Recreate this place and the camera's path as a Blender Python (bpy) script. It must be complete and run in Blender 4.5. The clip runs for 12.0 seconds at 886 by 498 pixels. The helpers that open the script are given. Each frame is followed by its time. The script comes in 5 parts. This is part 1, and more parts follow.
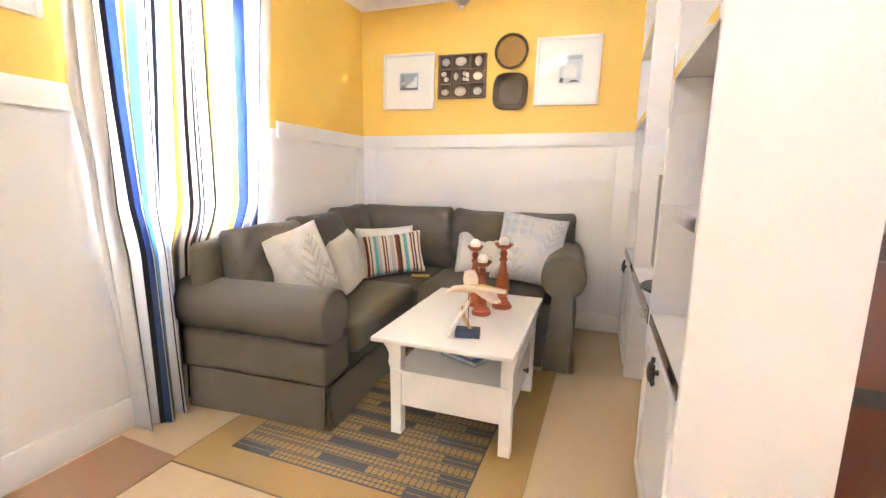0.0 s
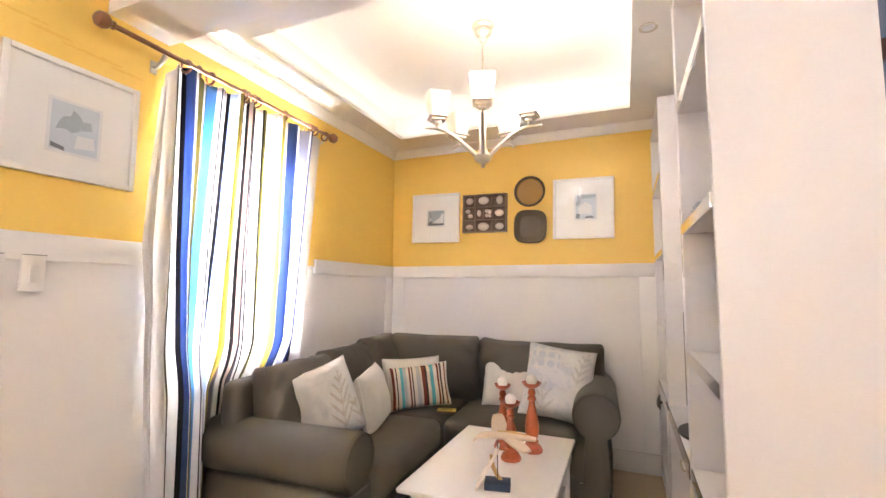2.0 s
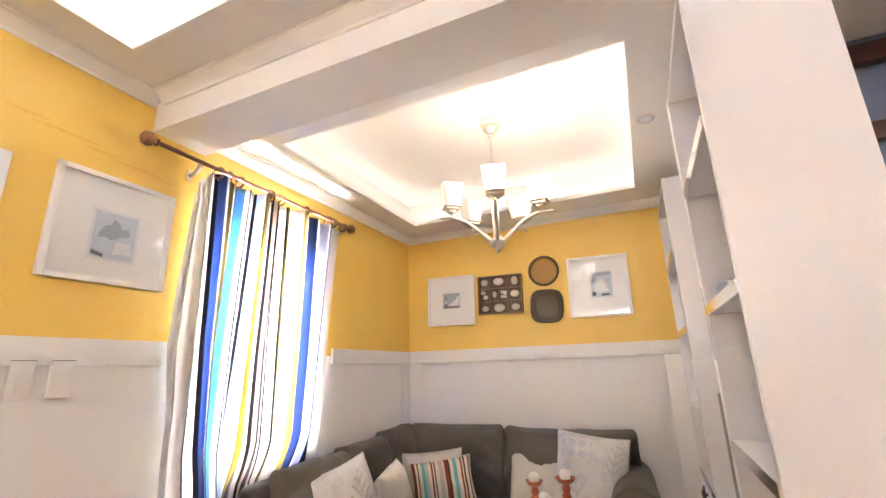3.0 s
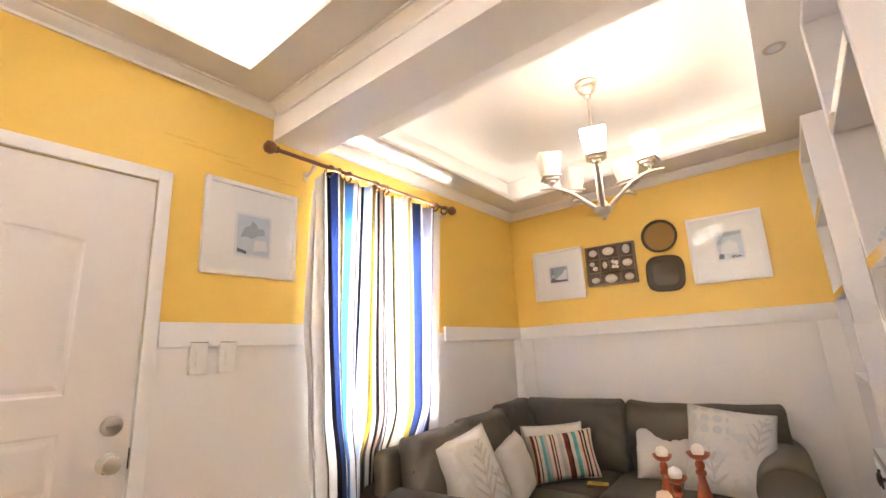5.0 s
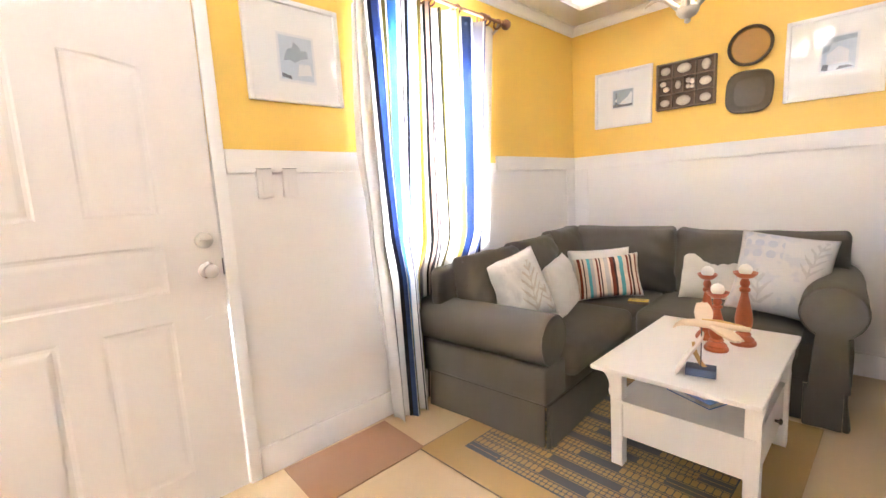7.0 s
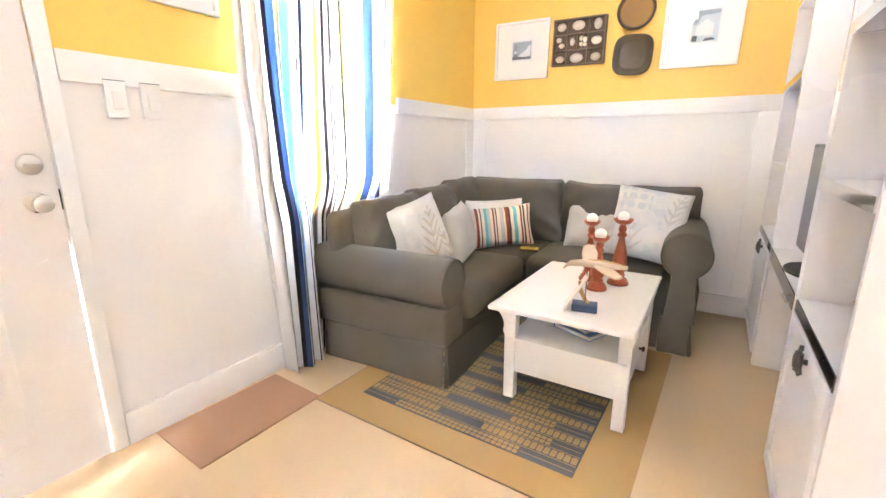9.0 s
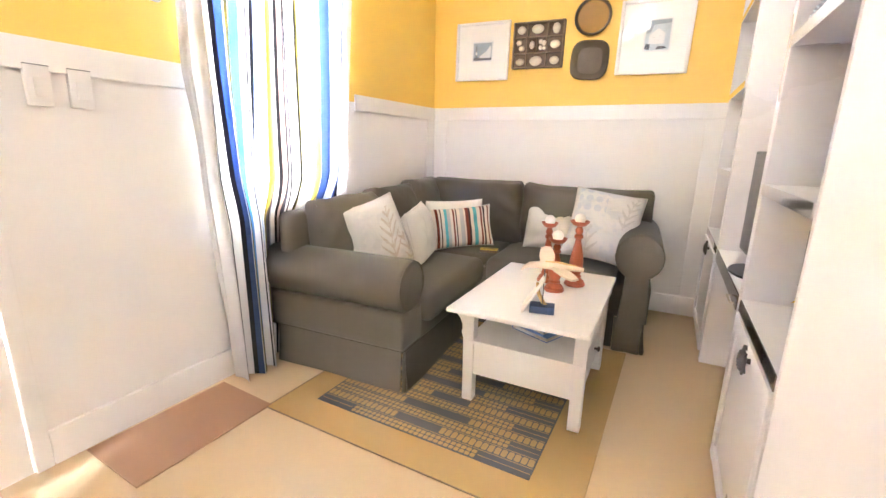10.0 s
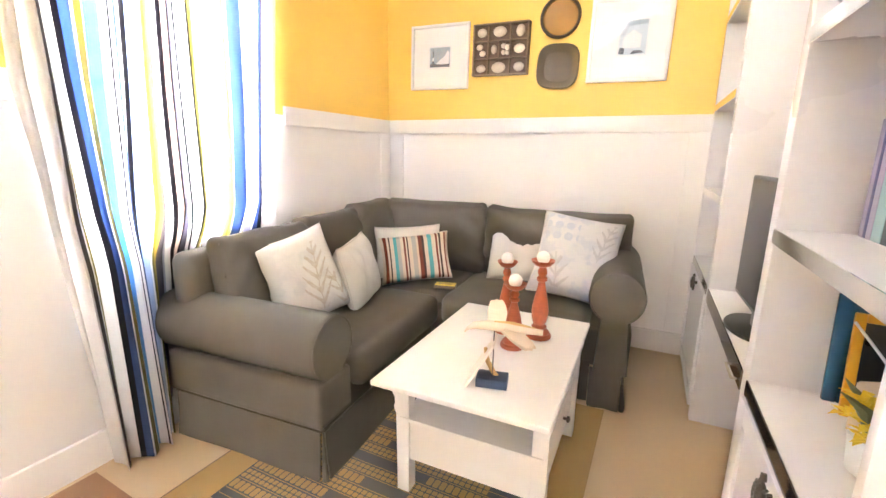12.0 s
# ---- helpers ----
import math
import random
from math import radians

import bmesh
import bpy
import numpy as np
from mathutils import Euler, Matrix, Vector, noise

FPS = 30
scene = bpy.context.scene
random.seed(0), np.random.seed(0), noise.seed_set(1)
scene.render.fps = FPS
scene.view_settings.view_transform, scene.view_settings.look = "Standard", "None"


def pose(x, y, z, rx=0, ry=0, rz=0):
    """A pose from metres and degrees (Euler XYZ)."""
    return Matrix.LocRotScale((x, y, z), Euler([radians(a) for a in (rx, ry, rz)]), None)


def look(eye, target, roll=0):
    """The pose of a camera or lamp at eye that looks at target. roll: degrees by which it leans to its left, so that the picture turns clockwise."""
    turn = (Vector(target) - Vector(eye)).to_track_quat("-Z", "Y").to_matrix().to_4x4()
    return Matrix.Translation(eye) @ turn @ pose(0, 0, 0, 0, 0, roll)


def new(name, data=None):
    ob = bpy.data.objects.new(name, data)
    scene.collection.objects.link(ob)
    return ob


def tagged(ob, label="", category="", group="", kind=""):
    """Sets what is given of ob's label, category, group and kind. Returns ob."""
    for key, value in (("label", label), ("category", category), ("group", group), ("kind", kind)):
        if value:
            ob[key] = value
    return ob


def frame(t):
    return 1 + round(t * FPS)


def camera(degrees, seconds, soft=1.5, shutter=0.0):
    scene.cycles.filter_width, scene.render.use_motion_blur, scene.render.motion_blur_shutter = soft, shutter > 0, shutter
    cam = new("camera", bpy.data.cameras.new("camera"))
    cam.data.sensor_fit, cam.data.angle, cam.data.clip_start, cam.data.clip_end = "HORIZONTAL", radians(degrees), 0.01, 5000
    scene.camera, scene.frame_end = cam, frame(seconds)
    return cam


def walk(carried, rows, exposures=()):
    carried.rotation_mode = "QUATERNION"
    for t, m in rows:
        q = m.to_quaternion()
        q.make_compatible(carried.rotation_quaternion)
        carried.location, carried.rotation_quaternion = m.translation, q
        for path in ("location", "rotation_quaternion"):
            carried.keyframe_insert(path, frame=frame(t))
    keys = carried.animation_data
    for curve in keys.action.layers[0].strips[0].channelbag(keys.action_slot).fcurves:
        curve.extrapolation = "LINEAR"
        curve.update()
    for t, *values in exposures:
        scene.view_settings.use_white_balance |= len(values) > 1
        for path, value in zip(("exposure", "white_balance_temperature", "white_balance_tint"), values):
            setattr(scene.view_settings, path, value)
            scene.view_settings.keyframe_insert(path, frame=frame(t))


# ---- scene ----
cam = camera(91.2, 12.0)
PATH = [
    (0, (1.96, -3.426, 1.163), (1.304, -1.566, 0.829), 0.9),
    (0.5, (1.95, -3.457, 1.189), (1.262, -1.6, 0.909), 0.8),
    (1, (1.957, -3.474, 1.222), (1.224, -1.62, 1.067), 0.7),
    (1.5, (1.978, -3.492, 1.257), (1.216, -1.643, 1.292), 0.4),
    (2, (1.981, -3.506, 1.296), (1.208, -1.671, 1.475), 0.4),
    (2.5, (1.935, -3.543, 1.339), (1.179, -1.71, 1.606), 0.0),
    (2.8, (1.98, -3.57, 1.325), (1.202, -1.805, 1.852), -1.4),
    (3, (1.953, -3.555, 1.34), (1.167, -1.794, 1.868), -1.7),
    (3.2, (1.947, -3.552, 1.344), (1.158, -1.795, 1.883), -1.8),
    (4.8, (1.97, -3.565, 1.315), (0.845, -2.007, 1.873), -2.8),
    (5, (1.968, -3.564, 1.317), (0.765, -2.034, 1.775), -3.0),
    (5.5, (1.978, -3.569, 1.311), (0.625, -2.112, 1.525), -3.3),
    (6, (1.978, -3.568, 1.311), (0.567, -2.151, 1.308), -3.0),
    (6.5, (1.967, -3.576, 1.298), (0.54, -2.183, 1.14), -2.8),
    (6.7, (1.966, -3.57, 1.283), (0.532, -2.191, 1.078), -2.9),
    (8.3, (1.891, -3.548, 1.198), (0.665, -2.032, 0.752), -1.1),
    (8.5, (1.888, -3.544, 1.197), (0.727, -1.981, 0.741), -0.8),
    (9, (1.891, -3.53, 1.18), (0.861, -1.881, 0.713), 0.0),
    (9.5, (1.888, -3.516, 1.177), (0.937, -1.82, 0.708), 0.7),
    (10, (1.891, -3.488, 1.179), (1.009, -1.754, 0.713), 1.3),
    (10.5, (1.89, -3.418, 1.199), (1.066, -1.65, 0.757), 1.8),
    (11, (1.884, -3.305, 1.215), (1.075, -1.525, 0.791), 1.5),
    (11.5, (1.879, -3.143, 1.233), (1.075, -1.361, 0.811), 1.2),
    (12, (1.885, -2.999, 1.244), (1.057, -1.23, 0.814), 0.9),
]
EXPOSURE = [(0, 1.95, 6050, 13), (1, 1.75, 6050, 15), (1.8, 1.55, 6150, 16), (2.5, 1.38, 6150, 17), (3.2, 1.31, 6150, 17), (4.8, 1.23, 6450, 17), (5.5, 1.24, 6500, 17), (6.0, 1.33, 6450, 17), (6.7, 1.63, 6150, 15), (8.3, 2.60, 5350, 10), (8.8, 2.29, 5550, 11), (9.5, 2.03, 5800, 12), (12, 2.27, 6000, 13)]
walk(cam, [(t, look(eye, target, roll)) for t, eye, target, roll in PATH], EXPOSURE)

# ---- world, large lights ----
world = bpy.data.worlds.new("sky_world")
scene.world = world
world.use_nodes = True
wn = world.node_tree
sky = wn.nodes.new("ShaderNodeTexSky")
sky.sky_type, sky.sun_disc = "NISHITA", False
sky.sun_elevation, sky.sun_rotation = radians(48), radians(250)
wn.nodes["Background"].inputs[1].default_value = 0.12
wn.links.new(sky.outputs[0], wn.nodes["Background"].inputs[0])

LED_MAIN, LED_HALL, LED_REAR_FILL, SHADE_GLOW, SHADE_DIM, SKY_GLOW, WINDOW_POWER = 3.0, 13.0, 185.0, 8.5, 0.06, 12.0, 1950.0


def area_lamp(name, place, target, sx, sy, power, color):
    data = bpy.data.lights.new(name, "AREA")
    data.shape, data.size, data.size_y, data.energy, data.color = "RECTANGLE", sx, sy, power, color
    ob = new(name, data)
    ob.matrix_world = look(place, target)
    return ob


# daylight in the window opening
area_lamp("window_daylight", (-0.17, -1.695, 1.47), (1.0, -1.695, 1.20), 0.77, 1.04, WINDOW_POWER, (0.92, 0.96, 1.0))


# ---- materials ----
def node_mat(name):
    m = bpy.data.materials.new(name)
    m.use_nodes = True
    nt = m.node_tree
    return m, nt, nt.nodes["Principled BSDF"]


def surface(name, color, rough=0.5, metal=0.0, vary=0.06, scale=3.0, fine=60.0, bump=0.05, depth=0.002, spec=0.5, stretch=(1, 1, 1), pieces=0.0):
    """A procedural surface: base colour with two scales of variation, fine relief."""
    m, nt, b = node_mat(name)
    N, L = nt.nodes.new, nt.links.new
    co = N("ShaderNodeTexCoord")
    mp = N("ShaderNodeMapping")
    mp.inputs["Scale"].default_value = stretch
    L(co.outputs["Object"], mp.inputs[0])
    big, small = N("ShaderNodeTexNoise"), N("ShaderNodeTexNoise")
    big.inputs["Scale"].default_value, small.inputs["Scale"].default_value = scale, fine
    big.inputs["Detail"].default_value, small.inputs["Detail"].default_value = 4, 3
    L(mp.outputs[0], big.inputs["Vector"]), L(mp.outputs[0], small.inputs["Vector"])
    mix = N("ShaderNodeMix")
    mix.data_type = "RGBA"
    mix.inputs[6].default_value = (*[c * (1 - vary) for c in color], 1)
    mix.inputs[7].default_value = (*[min(1, c * (1 + vary)) for c in color], 1)
    add = N("ShaderNodeMath")
    add.operation = "MULTIPLY_ADD"
    L(small.outputs[0], add.inputs[0])
    add.inputs[1].default_value = 0.45
    sub = N("ShaderNodeMath")
    sub.operation = "MULTIPLY"
    sub.inputs[1].default_value = 0.6
    L(big.outputs[0], sub.inputs[0])
    L(sub.outputs[0], add.inputs[2])
    L(add.outputs[0], mix.inputs[0])
    last = mix.outputs[2]
    if pieces:
        info, hs, k = N("ShaderNodeObjectInfo"), N("ShaderNodeHueSaturation"), N("ShaderNodeMapRange")
        k.inputs[3].default_value, k.inputs[4].default_value = 1 - pieces, 1 + pieces
        L(info.outputs["Random"], k.inputs[0])
        L(k.outputs[0], hs.inputs["Value"])
        L(last, hs.inputs["Color"])
        last = hs.outputs[0]
    L(last, b.inputs["Base Color"])
    rr = N("ShaderNodeMapRange")
    rr.inputs[3].default_value, rr.inputs[4].default_value = max(0.02, rough - 0.08), min(1, rough + 0.08)
    L(big.outputs[0], rr.inputs[0])
    L(rr.outputs[0], b.inputs["Roughness"])
    b.inputs["Metallic"].default_value = metal
    b.inputs["Specular IOR Level"].default_value = spec
    if bump:
        bp = N("ShaderNodeBump")
        bp.inputs["Strength"].default_value, bp.inputs["Distance"].default_value = bump, depth
        L(small.outputs[0], bp.inputs["Height"])
        L(bp.outputs[0], b.inputs["Normal"])
    return m


def weave(name, color, vary=0.12, pitch=420.0, rough=0.9, sheen=0.2, wrinkle=0.25):
    """Woven cloth: crossed threads as relief, soft folds, slight sheen."""
    m, nt, b = node_mat(name)
    N, L = nt.nodes.new, nt.links.new
    co = N("ShaderNodeTexCoord")
    wa, wb, big = N("ShaderNodeTexWave"), N("ShaderNodeTexWave"), N("ShaderNodeTexNoise")
    wa.bands_direction, wb.bands_direction = "X", "Z"
    for w in (wa, wb):
        w.inputs["Scale"].default_value, w.inputs["Distortion"].default_value = pitch / 20, 1.5
        L(co.outputs["Object"], w.inputs["Vector"])
    big.inputs["Scale"].default_value, big.inputs["Detail"].default_value = 9, 5
    L(co.outputs["Object"], big.inputs["Vector"])
    mul = N("ShaderNodeMath")
    mul.operation = "ADD"
    L(wa.outputs["Fac"], mul.inputs[0]), L(wb.outputs["Fac"], mul.inputs[1])
    mix = N("ShaderNodeMix")
    mix.data_type = "RGBA"
    mix.inputs[6].default_value = (*[c * (1 - vary) for c in color], 1)
    mix.inputs[7].default_value = (*[min(1, c * (1 + vary)) for c in color], 1)
    L(big.outputs[0], mix.inputs[0])
    L(mix.outputs[2], b.inputs["Base Color"])
    b.inputs["Roughness"].default_value = rough
    b.inputs["Sheen Weight"].default_value = sheen
    b.inputs["Specular IOR Level"].default_value = 0.25 if rough > 0.8 else 0.42
    b1, b2 = N("ShaderNodeBump"), N("ShaderNodeBump")
    b1.inputs["Strength"].default_value, b1.inputs["Distance"].default_value = 0.08, 0.0006
    b2.inputs["Strength"].default_value, b2.inputs["Distance"].default_value = wrinkle, 0.02
    L(mul.outputs[0], b1.inputs["Height"]), L(big.outputs[0], b2.inputs["Height"])
    L(b2.outputs[0], b1.inputs["Normal"])
    L(b1.outputs[0], b.inputs["Normal"])
    return m


def glow(name, color, strength):
    m, nt, b = node_mat(name)
    b.inputs["Base Color"].default_value = (*color, 1)
    b.inputs["Emission Color"].default_value = (*color, 1)
    b.inputs["Emission Strength"].default_value = strength
    return m


def striped(name, stops, rough=0.85, through_light=0.0, bump=0.15, repeat=0.9999, shift=0.0):
    """Cloth with woven stripes across its width (u of the cloth), optionally letting light through."""
    m, nt, b = node_mat(name)
    N, L = nt.nodes.new, nt.links.new
    uv, sep, ramp = N("ShaderNodeUVMap"), N("ShaderNodeSeparateXYZ"), N("ShaderNodeValToRGB")
    uv.uv_map = "cloth"
    L(uv.outputs[0], sep.inputs[0])
    fm, ff = N("ShaderNodeMath"), N("ShaderNodeMath")
    fm.operation, ff.operation = "MULTIPLY_ADD", "FRACT"
    fm.inputs[2].default_value = shift
    fm.inputs[1].default_value = repeat
    L(sep.outputs[0], fm.inputs[0]), L(fm.outputs[0], ff.inputs[0])
    L(ff.outputs[0], ramp.inputs[0])
    stripes = None
    for k in range(0, len(stops), 30):
        chunk = stops[k:k + 30]
        if k:
            ramp = N("ShaderNodeValToRGB")
            L(ff.outputs[0], ramp.inputs[0])
        cr = ramp.color_ramp
        cr.interpolation = "CONSTANT"
        cr.elements[0].position, cr.elements[0].color = chunk[0][0], (*chunk[0][1], 1)
        cr.elements[1].position, cr.elements[1].color = chunk[1][0], (*chunk[1][1], 1)
        for u, c in chunk[2:]:
            cr.elements.new(u).color = (*c, 1)
        if stripes is None:
            stripes = ramp.outputs[0]
        else:
            gt, mx = N("ShaderNodeMath"), N("ShaderNodeMix")
            gt.operation, mx.data_type = "GREATER_THAN", "RGBA"
            gt.inputs[1].default_value = chunk[0][0]
            L(ff.outputs[0], gt.inputs[0]), L(gt.outputs[0], mx.inputs[0])
            L(stripes, mx.inputs[6]), L(ramp.outputs[0], mx.inputs[7])
            stripes = mx.outputs[2]
    no = N("ShaderNodeTexNoise")
    no.inputs["Scale"].default_value = 220
    co = N("ShaderNodeTexCoord")
    L(co.outputs["Object"], no.inputs["Vector"])
    hs, k = N("ShaderNodeHueSaturation"), N("ShaderNodeMapRange")
    k.inputs[3].default_value, k.inputs[4].default_value = 0.85, 1.1
    L(no.outputs[0], k.inputs[0])
    L(k.outputs[0], hs.inputs["Value"])
    L(stripes, hs.inputs["Color"])
    L(hs.outputs[0], b.inputs["Base Color"])
    b.inputs["Roughness"].default_value = rough
    b.inputs["Specular IOR Level"].default_value = 0.2
    bp = N("ShaderNodeBump")
    bp.inputs["Strength"].default_value, bp.inputs["Distance"].default_value = bump, 0.001
    L(no.outputs[0], bp.inputs["Height"])
    L(bp.outputs[0], b.inputs["Normal"])
    if through_light:
        tr, mx = N("ShaderNodeBsdfTranslucent"), N("ShaderNodeMixShader")
        L(hs.outputs[0], tr.inputs[0])
        mx.inputs[0].default_value = through_light
        L(b.outputs[0], mx.inputs[1]), L(tr.outputs[0], mx.inputs[2])
        L(mx.outputs[0], nt.nodes["Material Output"].inputs[0])
    return m


def clear_glass(name):
    """Picture glass: see-through, with a mirror sheen that grows at a slant."""
    m, nt, b = node_mat(name)
    N, L = nt.nodes.new, nt.links.new
    fr, tr, gl, mx = N("ShaderNodeLayerWeight"), N("ShaderNodeBsdfTransparent"), N("ShaderNodeBsdfGlossy"), N("ShaderNodeMixShader")
    fr.inputs[0].default_value = 0.5
    p5, ad = N("ShaderNodeMath"), N("ShaderNodeMath")
    p5.operation, ad.operation = "POWER", "MULTIPLY_ADD"
    p5.inputs[1].default_value, ad.inputs[1].default_value, ad.inputs[2].default_value = 4.0, 0.9, 0.020
    L(fr.outputs["Facing"], p5.inputs[0]), L(p5.outputs[0], ad.inputs[0])
    gl.inputs["Roughness"].default_value = 0.03
    tr.inputs[0].default_value = (1, 1, 1, 1)
    L(ad.outputs[0], mx.inputs[0]), L(tr.outputs[0], mx.inputs[1]), L(gl.outputs[0], mx.inputs[2])
    L(mx.outputs[0], nt.nodes["Material Output"].inputs[0])
    return m


def fern_cloth(name, base, motif, wash_tint, sprigs, dots=None):
    """Pale cotton printed with leafy sprigs, faint blotches and, where given, a field of round dots."""
    m, nt, b = node_mat(name)
    N, L = nt.nodes.new, nt.links.new

    def op(kind, a, c=0.0, d=0.0):
        n = N("ShaderNodeMath")
        n.operation = kind
        for k, x in enumerate((a, c, d)):
            if isinstance(x, (int, float)):
                n.inputs[k].default_value = x
            else:
                L(x, n.inputs[k])
        return n.outputs[0]

    def inside(x, lo, hi):
        return op("MULTIPLY", op("GREATER_THAN", x, lo), op("LESS_THAN", x, hi))
    uv, sep = N("ShaderNodeUVMap"), N("ShaderNodeSeparateXYZ")
    uv.uv_map = "cloth"
    L(uv.outputs[0], sep.inputs[0])
    no, co, soft, bend_n = N("ShaderNodeTexNoise"), N("ShaderNodeTexCoord"), N("ShaderNodeTexNoise"), N("ShaderNodeTexNoise")
    no.inputs["Scale"].default_value, soft.inputs["Scale"].default_value, bend_n.inputs["Scale"].default_value = 70, 11, 26
    for n in (no, soft, bend_n):
        L(co.outputs["Object"], n.inputs["Vector"])
    u = op("ADD", sep.outputs[0], op("MULTIPLY", op("SUBTRACT", bend_n.outputs[0], 0.5), 0.045))
    v = sep.outputs[1]
    total = None
    for cu, bend, v0, v1, wide, pitch in sprigs:
        t = op("SUBTRACT", v, (v0 + v1) / 2)
        line = op("ADD", cu, op("ADD", op("MULTIPLY", t, bend), op("MULTIPLY", op("MULTIPLY", t, t), bend)))
        du = op("ABSOLUTE", op("SUBTRACT", u, line))
        wave = op("SINE", op("SUBTRACT", op("MULTIPLY", v, pitch), op("MULTIPLY", du, pitch * 1.1)))
        leaflet = op("GREATER_THAN", wave, op("ADD", 0.05, op("MULTIPLY", du, 0.75 / wide)))
        taper = op("MULTIPLY", op("SUBTRACT", v1 + 0.02, v), op("SUBTRACT", v, v0 - 0.05))
        reach = op("LESS_THAN", du, op("MULTIPLY", taper, 4 * wide / (v1 - v0) ** 2))
        stem = op("LESS_THAN", du, 0.008)
        mask = op("MULTIPLY", op("MAXIMUM", op("MULTIPLY", leaflet, reach), stem), inside(v, v0, v1))
        total = mask if total is None else op("MAXIMUM", total, mask)
    f = op("MULTIPLY", total, op("ADD", op("MULTIPLY", no.outputs[0], 0.75), 0.12))
    ramp = N("ShaderNodeMapRange")
    ramp.inputs[1].default_value, ramp.inputs[2].default_value, ramp.inputs[4].default_value = 0.52, 0.60, 0.45
    L(soft.outputs[0], ramp.inputs[0])
    wash = ramp.outputs[0]
    if dots:
        u0, u1, v0, v1, count = dots
        fu, fv = op("SUBTRACT", op("FRACT", op("MULTIPLY", sep.outputs[0], count)), 0.5), op("SUBTRACT", op("FRACT", op("MULTIPLY", v, count)), 0.5)
        r2 = op("ADD", op("MULTIPLY", fu, fu), op("MULTIPLY", fv, fv))
        disc = op("MULTIPLY", op("LESS_THAN", r2, 0.13), op("MULTIPLY", inside(sep.outputs[0], u0, u1), inside(v, v0, v1)))
        wash = op("MAXIMUM", wash, op("MULTIPLY", disc, op("ADD", 0.45, op("MULTIPLY", no.outputs[0], 0.5))))
    tint, mix = N("ShaderNodeMix"), N("ShaderNodeMix")
    tint.data_type = mix.data_type = "RGBA"
    tint.inputs[6].default_value, tint.inputs[7].default_value = (*base, 1), (*wash_tint, 1)
    L(wash, tint.inputs[0])
    L(tint.outputs[2], mix.inputs[6])
    mix.inputs[7].default_value = (*motif, 1)
    L(f, mix.inputs[0])
    L(mix.outputs[2], b.inputs["Base Color"])
    b.inputs["Roughness"].default_value, b.inputs["Sheen Weight"].default_value = 0.9, 0.12
    bp = N("ShaderNodeBump")
    bp.inputs["Strength"].default_value, bp.inputs["Distance"].default_value = 0.35, 0.014
    L(bend_n.outputs[0], bp.inputs["Height"])
    L(bp.outputs[0], b.inputs["Normal"])
    return m


YELLOW = surface("yellow_wall_paint", (0.83, 0.55, 0.105), 0.45, vary=0.035, scale=1.3, fine=160, bump=0.06, depth=0.001)
STAIN = surface("damp_stained_yellow_paint", (0.79, 0.475, 0.072), 0.5, vary=0.08, scale=20, fine=120, bump=0.1, depth=0.001)
WHITE = surface("white_wall_paint", (0.88, 0.85, 0.825), 0.42, vary=0.02, scale=1.5, fine=140, bump=0.05, depth=0.001)
TRIM = surface("white_gloss_trim", (0.88, 0.855, 0.83), 0.3, vary=0.02, scale=2.0, fine=90, bump=0.03, depth=0.001)
CEIL = surface("white_ceiling_paint", (0.87, 0.84, 0.80), 0.6, vary=0.02, scale=1.0, fine=120, bump=0.04, depth=0.001)
DOORP = surface("white_door_paint", (0.82, 0.775, 0.735), 0.38, vary=0.025, scale=2.5, fine=80, bump=0.05, depth=0.001, stretch=(1, 1, 0.3))
LACQ = surface("white_cabinet_lacquer", (0.81, 0.79, 0.80), 0.3, vary=0.015, scale=2.0, fine=70, bump=0.02, depth=0.001)
FLOOR = surface("beige_vinyl_floor", (0.60, 0.44, 0.262), 0.32, vary=0.05, scale=2.2, fine=45, bump=0.05, depth=0.001)
SOFA = weave("grey_olive_sofa_cloth", (0.086, 0.073, 0.053), 0.12, rough=0.6, sheen=0.04, wrinkle=0.12)
SOFA_DK = weave("grey_olive_sofa_cloth_cushion", (0.082, 0.070, 0.052), 0.14, rough=0.6, sheen=0.04, wrinkle=0.36)
LINEN = weave("pale_linen", (0.62, 0.58, 0.52), 0.06)
LEAF_P = fern_cloth("leaf_printed_cotton", (0.63, 0.60, 0.55), (0.40, 0.31, 0.20), (0.50, 0.49, 0.47), ((0.60, 0.22, 0.10, 0.86, 0.17, 46), (0.84, -0.3, 0.06, 0.50, 0.11, 40)))
LEAF_B = fern_cloth("blue_dotted_leaf_cotton", (0.63, 0.61, 0.59), (0.40, 0.38, 0.36), (0.45, 0.48, 0.55), ((0.80, 0.30, 0.42, 0.92, 0.10, 58), (0.30, -0.2, 0.06, 0.45, 0.12, 44)), (0.06, 0.48, 0.60, 0.94, 7.0))
TABLEP = surface("white_table_paint", (0.83, 0.80, 0.76), 0.35, vary=0.03, scale=6, fine=70, bump=0.08, depth=0.001, stretch=(1, 0.25, 1))
RUG_TAN = surface("tan_rug_border", (0.41, 0.265, 0.105), 0.85, vary=0.08, scale=3, fine=300, bump=0.25, depth=0.001)
RUG_SLATE = surface("slate_rug_print", (0.085, 0.087, 0.088), 0.8, vary=0.15, scale=8, fine=300, bump=0.25, depth=0.001)
RUG_PILL = surface("ochre_rug_print", (0.36, 0.235, 0.10), 0.85, vary=0.12, scale=12, fine=300, bump=0.2, depth=0.001)
MATP = surface("terracotta_pink_mat", (0.335, 0.19, 0.112), 0.75, vary=0.06, scale=4, fine=260, bump=0.2, depth=0.001)
